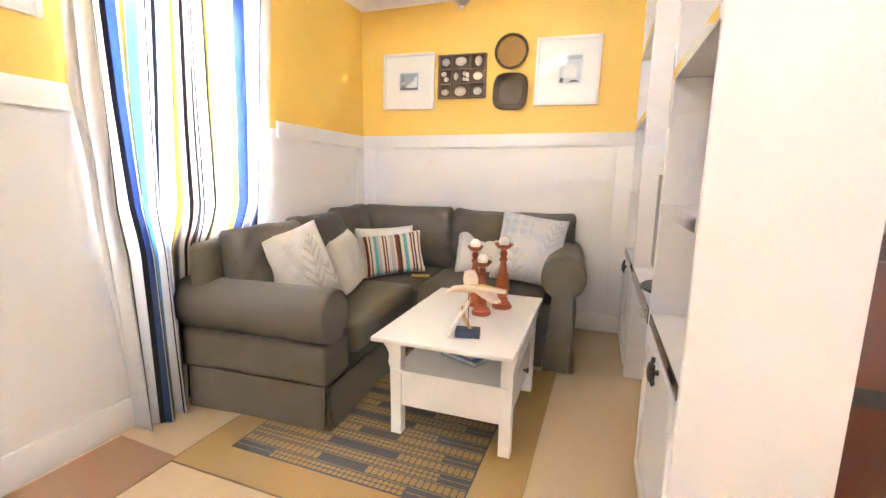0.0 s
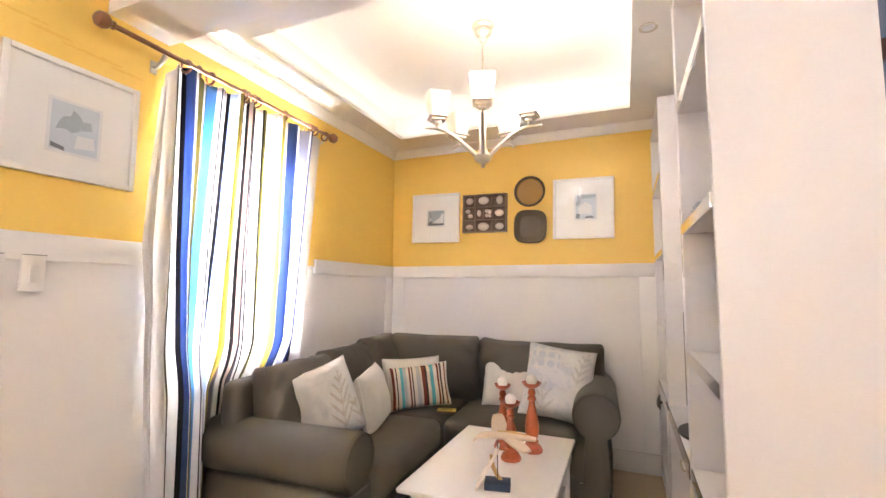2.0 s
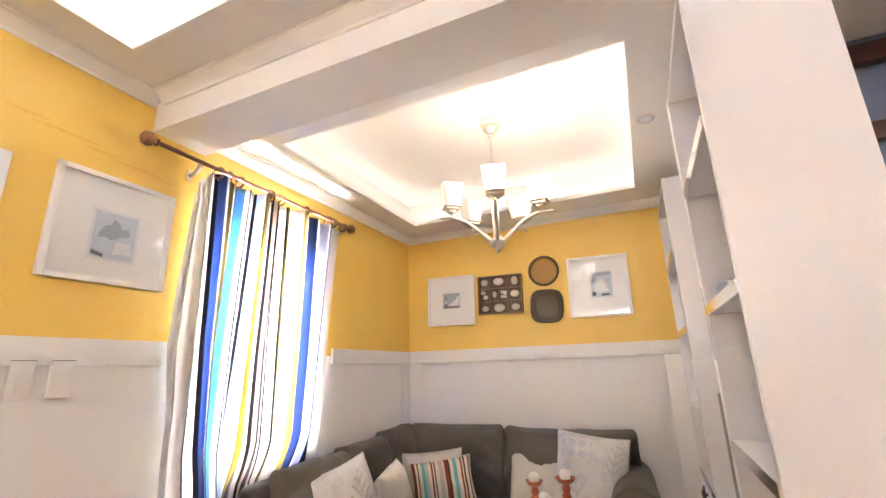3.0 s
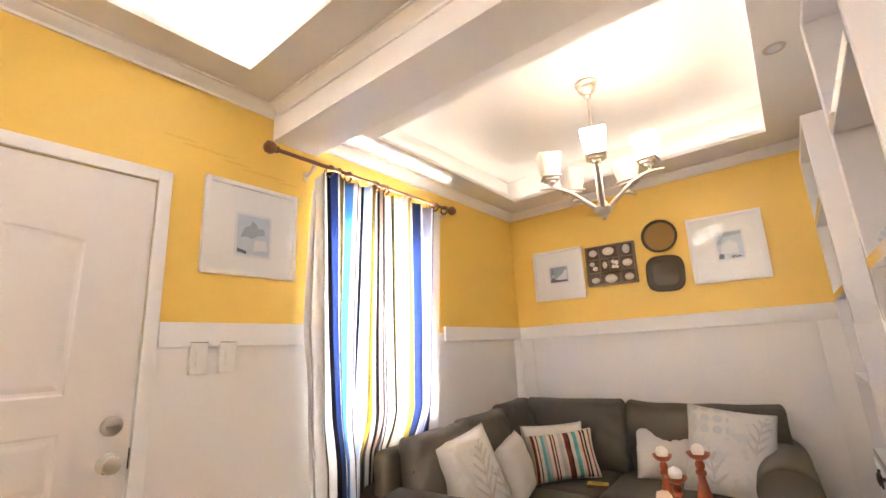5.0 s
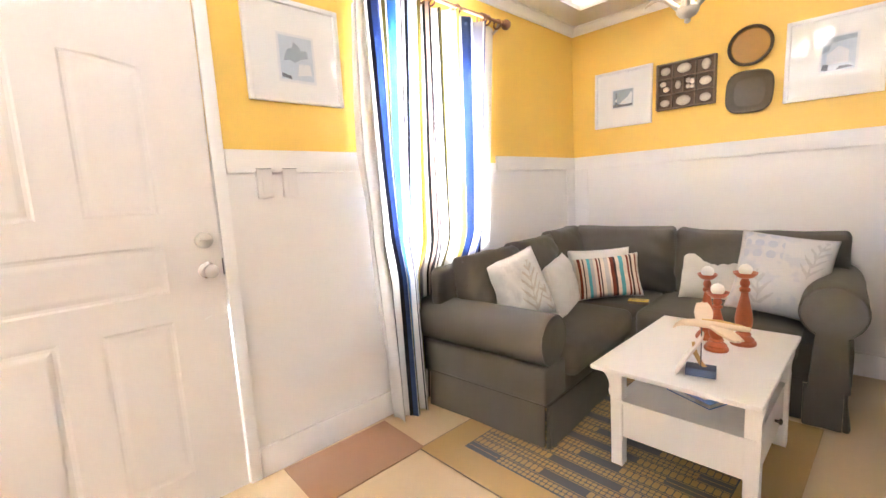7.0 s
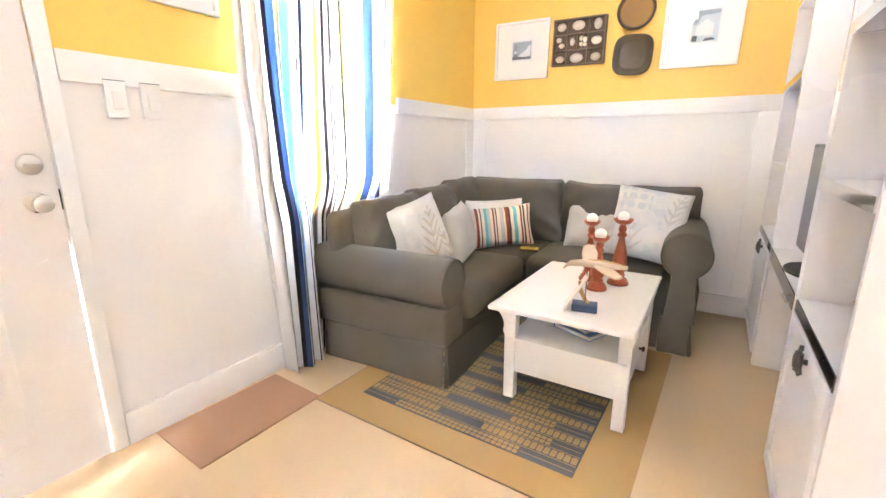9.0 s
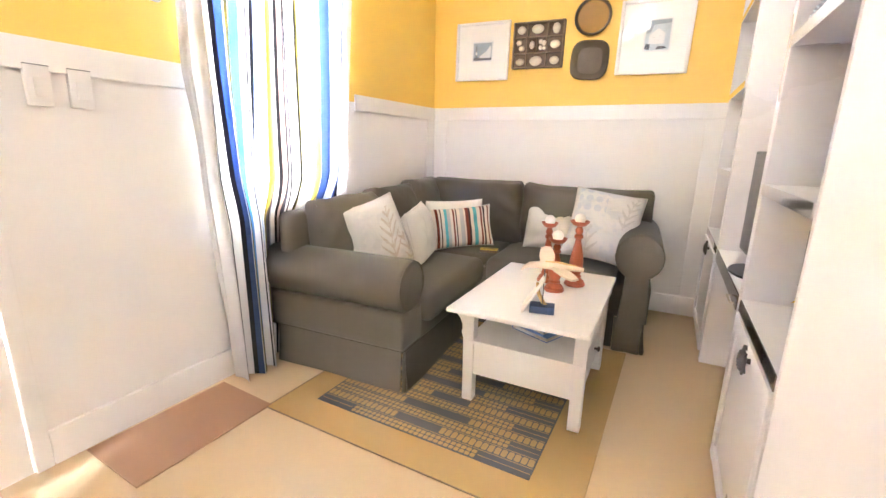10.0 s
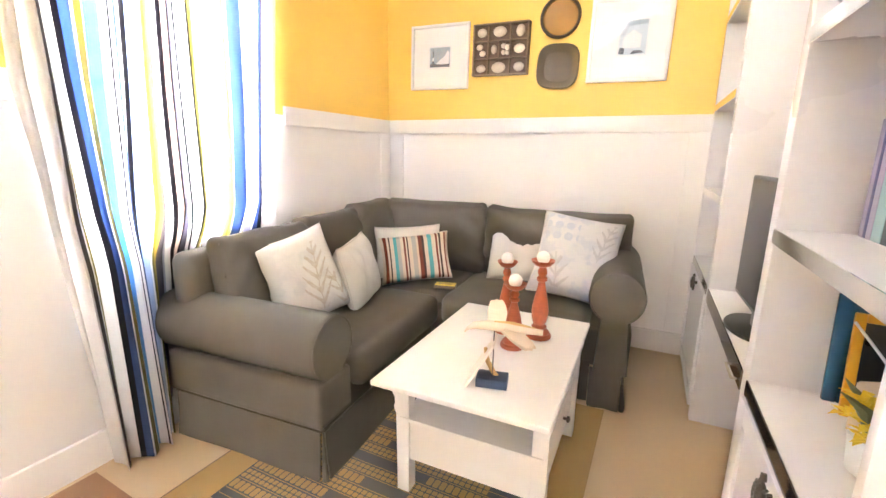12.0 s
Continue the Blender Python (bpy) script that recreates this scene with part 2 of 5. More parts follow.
WOODROD = surface("brown_stained_wood", (0.22, 0.095, 0.045), 0.35, vary=0.25, scale=8, fine=60, bump=0.06, stretch=(1, 0.2, 1))
REDWOOD = surface("distressed_red_orange_wood", (0.37, 0.082, 0.027), 0.45, vary=0.5, scale=14, fine=90, bump=0.25, stretch=(1, 1, 0.4))
BOXWOOD = surface("weathered_brown_wood", (0.22, 0.15, 0.095), 0.55, vary=0.25, scale=12, fine=90, bump=0.15)
DARKWOOD = surface("dark_brown_wood", (0.12, 0.072, 0.042), 0.45, vary=0.25, scale=10, fine=80, bump=0.15)
MAHOG = surface("dark_mahogany", (0.075, 0.018, 0.010), 0.35, vary=0.35, scale=5, fine=60, bump=0.08, stretch=(1, 1, 0.2))
DRIFT = surface("bleached_driftwood", (0.66, 0.53, 0.40), 0.7, vary=0.2, scale=16, fine=120, bump=0.3, stretch=(0.3, 1, 1))
PALEW = surface("whitewashed_wood", (0.76, 0.69, 0.60), 0.65, vary=0.12, scale=14, fine=110, bump=0.25, stretch=(1, 1, 0.3))
DRIFT_Y = surface("ochre_driftwood", (0.52, 0.33, 0.12), 0.65, vary=0.2, scale=16, fine=120, bump=0.3)
BLUEP = surface("dark_blue_painted_wood", (0.035, 0.06, 0.125), 0.45, vary=0.15, scale=20, fine=100, bump=0.12)
CANDLE = surface("white_wax", (0.84, 0.80, 0.74), 0.45, vary=0.02, scale=12, fine=40, bump=0.04)
CHROME = surface("brushed_nickel", (0.64, 0.58, 0.49), 0.36, 1.0, vary=0.04, scale=6, fine=120, bump=0.01)
MIRROR = surface("polished_edge_strip", (0.86, 0.85, 0.83), 0.10, 1.0, vary=0.01, scale=2, fine=20, bump=0.0)
DARK_STRIP = surface("dark_brown_mirror_strip", (0.20, 0.165, 0.135), 0.09, 1.0, vary=0.08, scale=3, fine=30, bump=0.0)
STEEL = surface("satin_steel", (0.52, 0.50, 0.47), 0.28, 1.0, vary=0.05, scale=9, fine=160, bump=0.02)
PEWTER = surface("dark_pewter", (0.11, 0.10, 0.095), 0.38, 1.0, vary=0.3, scale=60, fine=300, bump=0.2)
BLACK = surface("black_plastic", (0.018, 0.017, 0.017), 0.3, vary=0.2, scale=8, fine=90, bump=0.02)
SCREEN = surface("black_glass_screen", (0.012, 0.012, 0.013), 0.06, vary=0.1, scale=3, fine=20, bump=0.0, spec=0.8)
PAPER = surface("white_mat_board", (0.86, 0.845, 0.81), 0.7, vary=0.02, scale=4, fine=200, bump=0.05)
FRAMEW = surface("white_picture_moulding", (0.86, 0.83, 0.80), 0.4, vary=0.04, scale=8, fine=60, bump=0.06)
EGG = surface("speckled_stone_egg", (0.70, 0.60, 0.47), 0.5, vary=0.3, scale=45, fine=160, bump=0.05, pieces=0.22)
AMBER = surface("amber_glazed_ceramic", (0.30, 0.155, 0.018), 0.4, vary=0.12, scale=9, fine=80, bump=0.04)
UMBER = surface("dark_umber_glaze", (0.085, 0.062, 0.034), 0.38, vary=0.35, scale=10, fine=90, bump=0.06)
SLATE_W = surface("slate_blue_wall", (0.14, 0.17, 0.26), 0.55, vary=0.06, scale=2, fine=120, bump=0.05)
SWITCH = surface("white_switch_plastic", (0.86, 0.83, 0.80), 0.3, vary=0.01, scale=5, fine=50, bump=0.0)
PBLUE = surface("print_grey_blue", (0.33, 0.39, 0.46), 0.6, vary=0.35, scale=25, fine=120, bump=0.0)
PPALE = surface("print_pale_blue", (0.55, 0.62, 0.68), 0.6, vary=0.2, scale=18, fine=90, bump=0.0)
PDARK = surface("print_dark_grey", (0.12, 0.13, 0.16), 0.6, vary=0.3, scale=40, fine=120, bump=0.0)
PWHITE = surface("print_white", (0.74, 0.75, 0.76), 0.6, vary=0.06, scale=30, fine=120, bump=0.0)
GLASS = clear_glass("picture_glass")
B_NAVY = surface("navy_blue_gloss", (0.020, 0.085, 0.165), 0.25, vary=0.1, scale=6, fine=60, bump=0.02)
B_YEL = surface("golden_yellow_lacquer", (0.66, 0.34, 0.018), 0.35, vary=0.08, scale=8, fine=60, bump=0.03)
B_LILAC = surface("lilac_book_cloth", (0.36, 0.32, 0.42), 0.6, vary=0.08, scale=8, fine=200, bump=0.1)
B_INDIGO = surface("indigo_book_cloth", (0.085, 0.085, 0.20), 0.55, vary=0.1, scale=8, fine=200, bump=0.1)
B_TEAL = surface("pale_teal_book_cloth", (0.30, 0.44, 0.46), 0.55, vary=0.08, scale=8, fine=200, bump=0.1)
B_BLUE = surface("blue_book_cover", (0.12, 0.23, 0.48), 0.4, vary=0.12, scale=12, fine=120, bump=0.03)
PAGES = surface("book_pages", (0.68, 0.62, 0.52), 0.8, vary=0.1, scale=2, fine=500, bump=0.2, stretch=(1, 1, 30))
PETAL = surface("yellow_petal", (0.72, 0.50, 0.02), 0.6, vary=0.15, scale=30, fine=150, bump=0.05)
GREEN = surface("sage_leaf", (0.16, 0.17, 0.09), 0.6, vary=0.2, scale=30, fine=150, bump=0.05)
SHELLM = surface("blue_white_shell", (0.55, 0.60, 0.66), 0.4, vary=0.25, scale=40, fine=140, bump=0.1)
YCARD = surface("yellow_card", (0.66, 0.47, 0.06), 0.5, vary=0.08, scale=20, fine=150, bump=0.03)
LEDM = glow("warm_led_strip", (1.0, 0.91, 0.78), LED_MAIN)
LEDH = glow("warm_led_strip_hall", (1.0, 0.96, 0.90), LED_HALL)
# strips of the unseen rear tray, added to brighten the far wall
LEDR_FILL = glow("rear_fill_strip", (1.0, 0.965, 0.93), LED_REAR_FILL)
# the unlit shades get a faint glow of their own
SHADE_OFF = glow("unlit_frosted_glass_faint_glow", (0.80, 0.72, 0.60), SHADE_DIM)
SHADE = glow("lit_frosted_glass", (1.0, 0.90, 0.76), SHADE_GLOW)
OUTSIDE = glow("overcast_sky_glow", (0.93, 0.97, 1.0), SKY_GLOW)


# ---- building blocks ----
def bx(bm, x0, x1, y0, y1, z0, z1, bev=0.0, seg=2):
    v = [bm.verts.new((x, y, z)) for x in (x0, x1) for y in (y0, y1) for z in (z0, z1)]
    fs = [bm.faces.new([v[i] for i in q]) for q in ((0, 1, 3, 2), (4, 6, 7, 5), (0, 4, 5, 1), (2, 3, 7, 6), (0, 2, 6, 4), (1, 5, 7, 3))]
    if bev:
        es = list({e for f in fs for e in f.edges})
        bmesh.ops.bevel(bm, geom=es, offset=bev, segments=seg, affect="EDGES", profile=0.6)
    return v


def lathe(bm, prof, cx, cy, cz, seg=24, squash=None):
    rings = []
    for r, z in prof:
        rings.append([bm.verts.new((cx + r * math.cos(a * math.tau / seg), cy + r * math.sin(a * math.tau / seg), cz + z)) for a in range(seg)])
    for a, b in zip(rings, rings[1:]):
        for i in range(seg):
            bm.faces.new((a[i], a[(i + 1) % seg], b[(i + 1) % seg], b[i]))
    for ring in (rings[0], rings[-1]):
        bm.faces.new(ring)


def tube(bm, pts, radii, seg=10):
    pts = [Vector(p) for p in pts]
    if not isinstance(radii, (list, tuple)):
        radii = [radii] * len(pts)
    rings = []
    for i, p in enumerate(pts):
        d = (pts[min(i + 1, len(pts) - 1)] - pts[max(i - 1, 0)]).normalized()
        up = Vector((0, 0, 1)) if abs(d.z) < 0.95 else Vector((1, 0, 0))
        s = d.cross(up).normalized()
        u = s.cross(d)
        rings.append([bm.verts.new(p + radii[i] * (s * math.cos(a * math.tau / seg) + u * math.sin(a * math.tau / seg))) for a in range(seg)])
    for a, b in zip(rings, rings[1:]):
        for i in range(seg):
            bm.faces.new((a[i], a[(i + 1) % seg], b[(i + 1) % seg], b[i]))
    for ring in (rings[0], rings[-1]):
        bm.faces.new(ring)


def prism(bm, outline, axis, a, b):
    """A flat outline of (p, q) pushed from a to b along an axis."""
    def at(p, q, d):
        return {"x": (d, p, q), "y": (p, d, q), "z": (p, q, d)}[axis]
    lo, hi = [bm.verts.new(at(p, q, a)) for p, q in outline], [bm.verts.new(at(p, q, b)) for p, q in outline]
    n = len(outline)
    bm.faces.new(lo), bm.faces.new(hi)
    for i in range(n):
        bm.faces.new((lo[i], lo[(i + 1) % n], hi[(i + 1) % n], hi[i]))


def ball(bm, c, r, seg=16, rings=10, scale=(1, 1, 1)):
    g = bmesh.ops.create_uvsphere(bm, u_segments=seg, v_segments=rings, radius=r)
    for v in g["verts"]:
        v.co = Vector((v.co.x * scale[0] + c[0], v.co.y * scale[1] + c[1], v.co.z * scale[2] + c[2]))


def puffed(bm, x0, x1, y0, y1, z0, z1, r=0.05, puff=0.02, n=6, wob=0.006, seed=0, bulge=(1, 1, 1)):
    """An upholstered block: rounded edges, bulging faces, slightly uneven."""
    def cuts(a, b):
        mid = [a + r + (b - a - 2 * r) * i / n for i in range(n + 1)]
        return [a, a + r * 0.3, a + r * 0.65] + mid + [b - r * 0.65, b - r * 0.3, b]
    X, Y, Z = cuts(x0, x1), cuts(y0, y1), cuts(z0, z1)
    cx, cy, cz, hx, hy, hz = (x0 + x1) / 2, (y0 + y1) / 2, (z0 + z1) / 2, (x1 - x0) / 2, (y1 - y0) / 2, (z1 - z0) / 2
    made = {}

    def vert(i, j, k):
        if (i, j, k) not in made:
            p = Vector((X[i] - cx, Y[j] - cy, Z[k] - cz))
            q = Vector((max(-hx + r, min(hx - r, p.x)), max(-hy + r, min(hy - r, p.y)), max(-hz + r, min(hz - r, p.z))))
            d = p - q
            if d.length > 1e-9:
                p = q + d.normalized() * min(r, d.length * 1.2 if d.length < r else r)
            u, v, w = p.x / hx, p.y / hy, p.z / hz
            k1 = Vector((u * (1 - v * v) * (1 - w * w), v * (1 - u * u) * (1 - w * w), w * (1 - u * u) * (1 - v * v))) * puff
            p += Vector((k1.x * bulge[0], k1.y * bulge[1], k1.z * bulge[2]))
            p += noise.noise_vector(Vector((p.x * 5 + seed, p.y * 5, p.z * 5))) * wob
            made[(i, j, k)] = bm.verts.new((cx + p.x, cy + p.y, cz + p.z))
        return made[(i, j, k)]
    I, J, K = len(X) - 1, len(Y) - 1, len(Z) - 1
    for i in range(I):
        for j in range(J):
            for k in (0, K):
                bm.faces.new((vert(i, j, k), vert(i + 1, j, k), vert(i + 1, j + 1, k), vert(i, j + 1, k)))
    for i in range(I):
        for k in range(K):
            for j in (0, J):
                bm.faces.new((vert(i, j, k), vert(i + 1, j, k), vert(i + 1, j, k + 1), vert(i, j, k + 1)))
    for j in range(J):
        for k in range(K):
            for i in (0, I):
                bm.faces.new((vert(i, j, k), vert(i, j + 1, k), vert(i, j + 1, k + 1), vert(i, j, k + 1)))


def mesh_of(name, bm, material, sharp=38):
    bmesh.ops.recalc_face_normals(bm, faces=bm.faces[:])
    me = bpy.data.meshes.new(name)
    bm.to_mesh(me)
    bm.free()
    me.materials.append(material)
    me.polygons.foreach_set("use_smooth", [sharp > 0] * len(me.polygons))
    if sharp > 0:
        me.set_sharp_from_angle(angle=radians(sharp))
    return me


def part(name, bm, material, parent, label="", sharp=38):
    """One mesh under a thing or a part; its mesh is in the thing's own axes."""
    ob = new(name, mesh_of(name, bm, material, sharp))
    ob.parent = parent
    return tagged(ob, label) if label else ob


def thing(name, m, label, category, group=""):
    """An empty at the base of a thing, that carries its parts."""
    ob = new(name)
    ob.empty_display_size = 0.1
    ob.matrix_world = m if isinstance(m, Matrix) else Matrix.Translation(m)
    return tagged(ob, label, category, group)


def solid(name, bm, material, label, category, kind="", m=None, sharp=38, group=""):
    ob = new(name, mesh_of(name, bm, material, sharp))
    if m is not None:
        ob.matrix_world = m
    return tagged(ob, label, category, group, kind)


def setting(name, bm, material, label, category="structure", sharp=38):
    return solid(name, bm, material, label, category, "structure", sharp=sharp)


B = bmesh.new

# ---- structure ----
WX, DZ, SOF, HALL, BACK = 2.47, 1.487, 2.55, 2.62, -9.6   # partition wall, dado top, soffits of alcove and hall, rear wall

bm = B()
bx(bm, -0.15, 4.75, BACK - 0.15, 0.15, -0.12, 0.0)
setting("floor", bm, FLOOR, "beige vinyl floor with a soft sheen", "floor")

# west wall with window and door openings; white below the dado rail, yellow above
WY0, WY1, WZ0, WZ1 = -2.09, -1.30, 0.92, 2.14
DY0, DY1, DZ1 = -3.86, -2.965, 2.066
bm = B()
for y0, y1 in ((DY1, 0.0), (BACK, DY0)):
    if y1 == 0.0:
        bx(bm, -0.15, 0, y0, WY0, 0, 1.44)
        bx(bm, -0.15, 0, WY0, WY1, 0, WZ0)
        bx(bm, -0.15, 0, WY1, y1, 0, 1.44)
    else:
        bx(bm, -0.15, 0, y0, y1, 0, 1.44)
setting("wall_west_lower", bm, WHITE, "white painted wall below the dado rail", "wall")
bm = B()
bx(bm, -0.15, 0, WY1, 0.0, 1.44, 2.9)
bx(bm, -0.15, 0, DY1, WY0, 1.44, 2.9)
bx(bm, -0.15, 0, WY0, WY1, WZ1, 2.9)
bx(bm, -0.15, 0, DY0, DY1, DZ1, 2.9)
bx(bm, -0.15, 0, BACK, DY0, 1.44, 2.9)
setting("wall_west_upper", bm, YELLOW, "golden yellow painted wall with faint damp streaks", "wall")
bm = B()
bx(bm, -0.15, 4.75, 0.0, 0.15, 0, 1.44)
setting("wall_north_lower", bm, WHITE, "white painted wall below the dado rail", "wall")
bm = B()
bx(bm, -0.15, 4.75, 0.0, 0.15, 1.44, 2.9)
setting("wall_north_upper", bm, YELLOW, "golden yellow painted wall", "wall")
bm = B()
bx(bm, WX, WX + 0.03, -2.302, 0.0, 0, 2.9)
setting("wall_partition", bm, WHITE, "white partition wall behind the bookcase", "wall")
bm = B()
bx(bm, -0.15, 4.75, BACK - 0.15, BACK, 0, 2.9)
setting("wall_south", bm, WHITE, "plain white wall", "wall")
bm = B()
bx(bm, 4.6, 4.75, BACK, 0.0, 0, 2.9)
setting("wall_east", bm, WHITE, "plain white wall", "wall")
bm = B()
bx(bm, WX + 0.03, 4.6, -1.55, -1.45, 0, 2.549)
setting("wall_hall", bm, SLATE_W, "slate blue painted wall of the next space", "wall")

rs = random.Random(3)
for k in range(7):
    y, z = -2.36 - 0.085 * k - rs.uniform(0, 0.03), 2.215 + 0.012 * k + rs.uniform(-0.01, 0.01)
    bm = B()
    n = 14
    top = [(y - 0.07 + 0.14 * i / n, z + 0.004 + rs.uniform(0, 0.008) * math.sin(math.pi * i / n)) for i in range(n + 1)]
    low = [(y + 0.07 - 0.14 * i / n, z - rs.uniform(0, 0.008) * math.sin(math.pi * i / n)) for i in range(n + 1)]
    prism(bm, top + low, "x", -0.001, 0.0005)
    setting("wall_stain_%d" % (k + 1), bm, STAIN, "faint brown damp streak in the yellow paint", "stain")

# dado boards, with flat stiles and baseboards
for name, x0, x1, y0, y1, z0, z1 in (("dado_rail_1", 0, 0.016, DY1 + 0.055, -2.16, DZ - 0.1, DZ), ("dado_rail_2", 0, 0.016, -1.10, -0.001, DZ - 0.1, DZ), ("dado_rail_3", 0.0165, WX, -0.016, 0, DZ - 0.1, DZ),
                                     ("panel_stile_1", 0, 0.010, -0.13, -0.001, 0.142, DZ - 0.1), ("panel_stile_2", 0.0105, 0.13, -0.010, 0, 0.142, DZ - 0.1), ("panel_stile_3", 2.07, WX, -0.010, 0, 0.142, DZ - 0.1)):
    bm = B()
    bx(bm, x0, x1, y0, y1, z0, z1, 0.003)
    setting(name, bm, TRIM, "white flat dado board" if "dado" in name else "white flat panel stile", "trim")
bm = B()
bx(bm, 0, 0.018, DY1 + 0.055, -0.001, 0, 0.14, 0.004)
bx(bm, 0.019, 2.17, -0.018, 0, 0, 0.14, 0.004)
bx(bm, 0, 0.018, BACK, DY0 - 0.055, 0, 0.14, 0.004)
setting("baseboard", bm, TRIM, "white painted baseboard", "trim")

# soffit with two lit trays, beam and cornice; unseen rear tray added as fill
T1 = (0.255, 2.04, -1.955, -0.335)
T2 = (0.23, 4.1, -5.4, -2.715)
T3_FILL = (0.23, 4.1, -9.1, -6.0)
bm = B()
bx(bm, 0, T1[0], -2.19, 0, SOF, SOF + 0.03)
bx(bm, T1[1], 4.6, -2.19, 0, SOF, SOF + 0.03)
bx(bm, T1[0], T1[1], T1[3], 0, SOF, SOF + 0.03)
bx(bm, T1[0], T1[1], -2.19, T1[2], SOF, SOF + 0.03)
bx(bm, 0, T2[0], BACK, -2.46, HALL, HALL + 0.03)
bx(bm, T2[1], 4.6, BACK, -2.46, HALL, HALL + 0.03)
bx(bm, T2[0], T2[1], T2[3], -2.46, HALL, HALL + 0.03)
bx(bm, T2[0], T2[1], T3_FILL[3], T2[2], HALL, HALL + 0.03)
bx(bm, T3_FILL[0], T3_FILL[1], BACK, T3_FILL[2], HALL, HALL + 0.03)
setting("ceiling_soffit", bm, CEIL, "white dropped ceiling border round the lit trays", "ceiling")
bm = B()
bx(bm, 0, 4.6, -2.19, 0, 2.80, 2.9)
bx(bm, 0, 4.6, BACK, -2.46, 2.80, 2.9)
for x0, x1, y0, y1 in (T1, T2, T3_FILL):
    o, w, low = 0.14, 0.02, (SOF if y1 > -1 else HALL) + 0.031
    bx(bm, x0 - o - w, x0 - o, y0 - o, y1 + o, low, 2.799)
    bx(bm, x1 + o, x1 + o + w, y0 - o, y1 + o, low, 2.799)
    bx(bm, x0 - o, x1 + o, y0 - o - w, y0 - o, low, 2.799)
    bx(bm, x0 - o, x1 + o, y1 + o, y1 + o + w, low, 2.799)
setting("ceiling", bm, CEIL, "white tray ceiling washed by hidden warm strips", "ceiling")
bm = B()
bx(bm, 0.0, 4.6, -2.46, -2.19, 2.438, 2.9, 0.004)
setting("ceiling_beam", bm, CEIL, "white boxed ceiling beam", "beam")


def cornice_run(bm, p, q, inward):
    """A small coved moulding along the top of a wall."""
    prof = [(0, 0), (0.010, 0), (0.014, 0.010), (0.030, 0.022), (0.048, 0.040), (0.052, 0.048), (0.062, 0.050), (0.062, 0.0599), (0, 0.0599)]
    p, q, n = Vector(p), Vector(q), Vector(inward)
    a, b = [bm.verts.new(p + n * d + Vector((0, 0, h))) for d, h in prof], [bm.verts.new(q + n * d + Vector((0, 0, h))) for d, h in prof]
    k = len(prof)
    bm.faces.new(a), bm.faces.new(b)
    for i in range(k):
        bm.faces.new((a[i], a[(i + 1) % k], b[(i + 1) % k], b[i]))


bm = B()
cornice_run(bm, (0, -2.188, SOF - 0.06), (0, 0, SOF - 0.06), (1, 0, 0))
cornice_run(bm, (0, BACK, HALL - 0.06), (0, -2.465, HALL - 0.06), (1, 0, 0))
cornice_run(bm, (0.0, 0, SOF - 0.06), (WX, 0, SOF - 0.06), (0, -1, 0))
cornice_run(bm, (0.06, -2.46, HALL - 0.06), (4.6, -2.46, HALL - 0.06), (0, -1, 0))
setting("cornice", bm, CEIL, "white coved cornice moulding", "cornice", sharp=25)


def led_strip(name, x0, x1, y0, y1, material, label):
    bm = B()
    z = SOF if y0 > -2.2 else HALL
    bx(bm, x0, x1, y0, y1, z + 0.034, z + 0.046)
    return solid(name, bm, material, label, "light strip", group="cove light strips")


for (x0, x1, y0, y1), material in ((T1, LEDM), (T2, LEDH), (T3_FILL, LEDR_FILL)):
    lab = "warm white light strip hidden on the ceiling tray, in the rear tray added as fill"
    led_strip("cove_or_fill_strip", x0 - 0.07, x0 - 0.05, y0, y1, material, lab)
    led_strip("cove_or_fill_strip", x1 + 0.05, x1 + 0.07, y0, y1, material, lab)
    led_strip("cove_or_fill_strip", x0, x1, y0 - 0.07, y0 - 0.05, material, lab)
    led_strip("cove_or_fill_strip", x0, x1, y1 + 0.05, y1 + 0.07, material, lab)

# overcast daylight outside
bm = B()
bx(bm, -1.6, -1.55, -5.0, 1.0, -0.2, 4.5)
setting("backdrop", bm, OUTSIDE, "bright overcast daylight outside the window and door", "sky")

# window: frame, sashes, panes, sill
win = tagged(thing("window_1", (0, 0, 0), "white framed window, blown out by daylight", "window"), kind="structure")
bm = B()
for y0, y1, z0, z1 in ((WY0, WY0 + 0.05, WZ0, WZ1), (WY1 - 0.05, WY1, WZ0, WZ1), (WY0 + 0.05, WY1 - 0.05, WZ0, WZ0 + 0.05), (WY0 + 0.05, WY1 - 0.05, WZ1 - 0.05, WZ1)):
    bx(bm, -0.12, -0.06, y0, y1, z0, z1, 0.004)
part("window_frame", bm, TRIM, win)
bm = B()
bx(bm, -0.11, -0.07, -1.715, -1.685, WZ0 + 0.05, WZ1 - 0.05, 0.003)
part("mullion", bm, TRIM, win)
bm = B()
bx(bm, -0.058, 0.012, WY0 - 0.03, WY1 + 0.03, WZ0 - 0.035, WZ0 - 0.001, 0.004)
part("window_sill", bm, TRIM, win)
for y0, y1 in ((WY0 + 0.05, -1.715), (-1.685, WY1 - 0.05)):
    bm = B()
    bx(bm, -0.094, -0.088, y0, y1, WZ0 + 0.05, WZ1 - 0.05)
    part("pane", bm, GLASS, win).visible_shadow = False


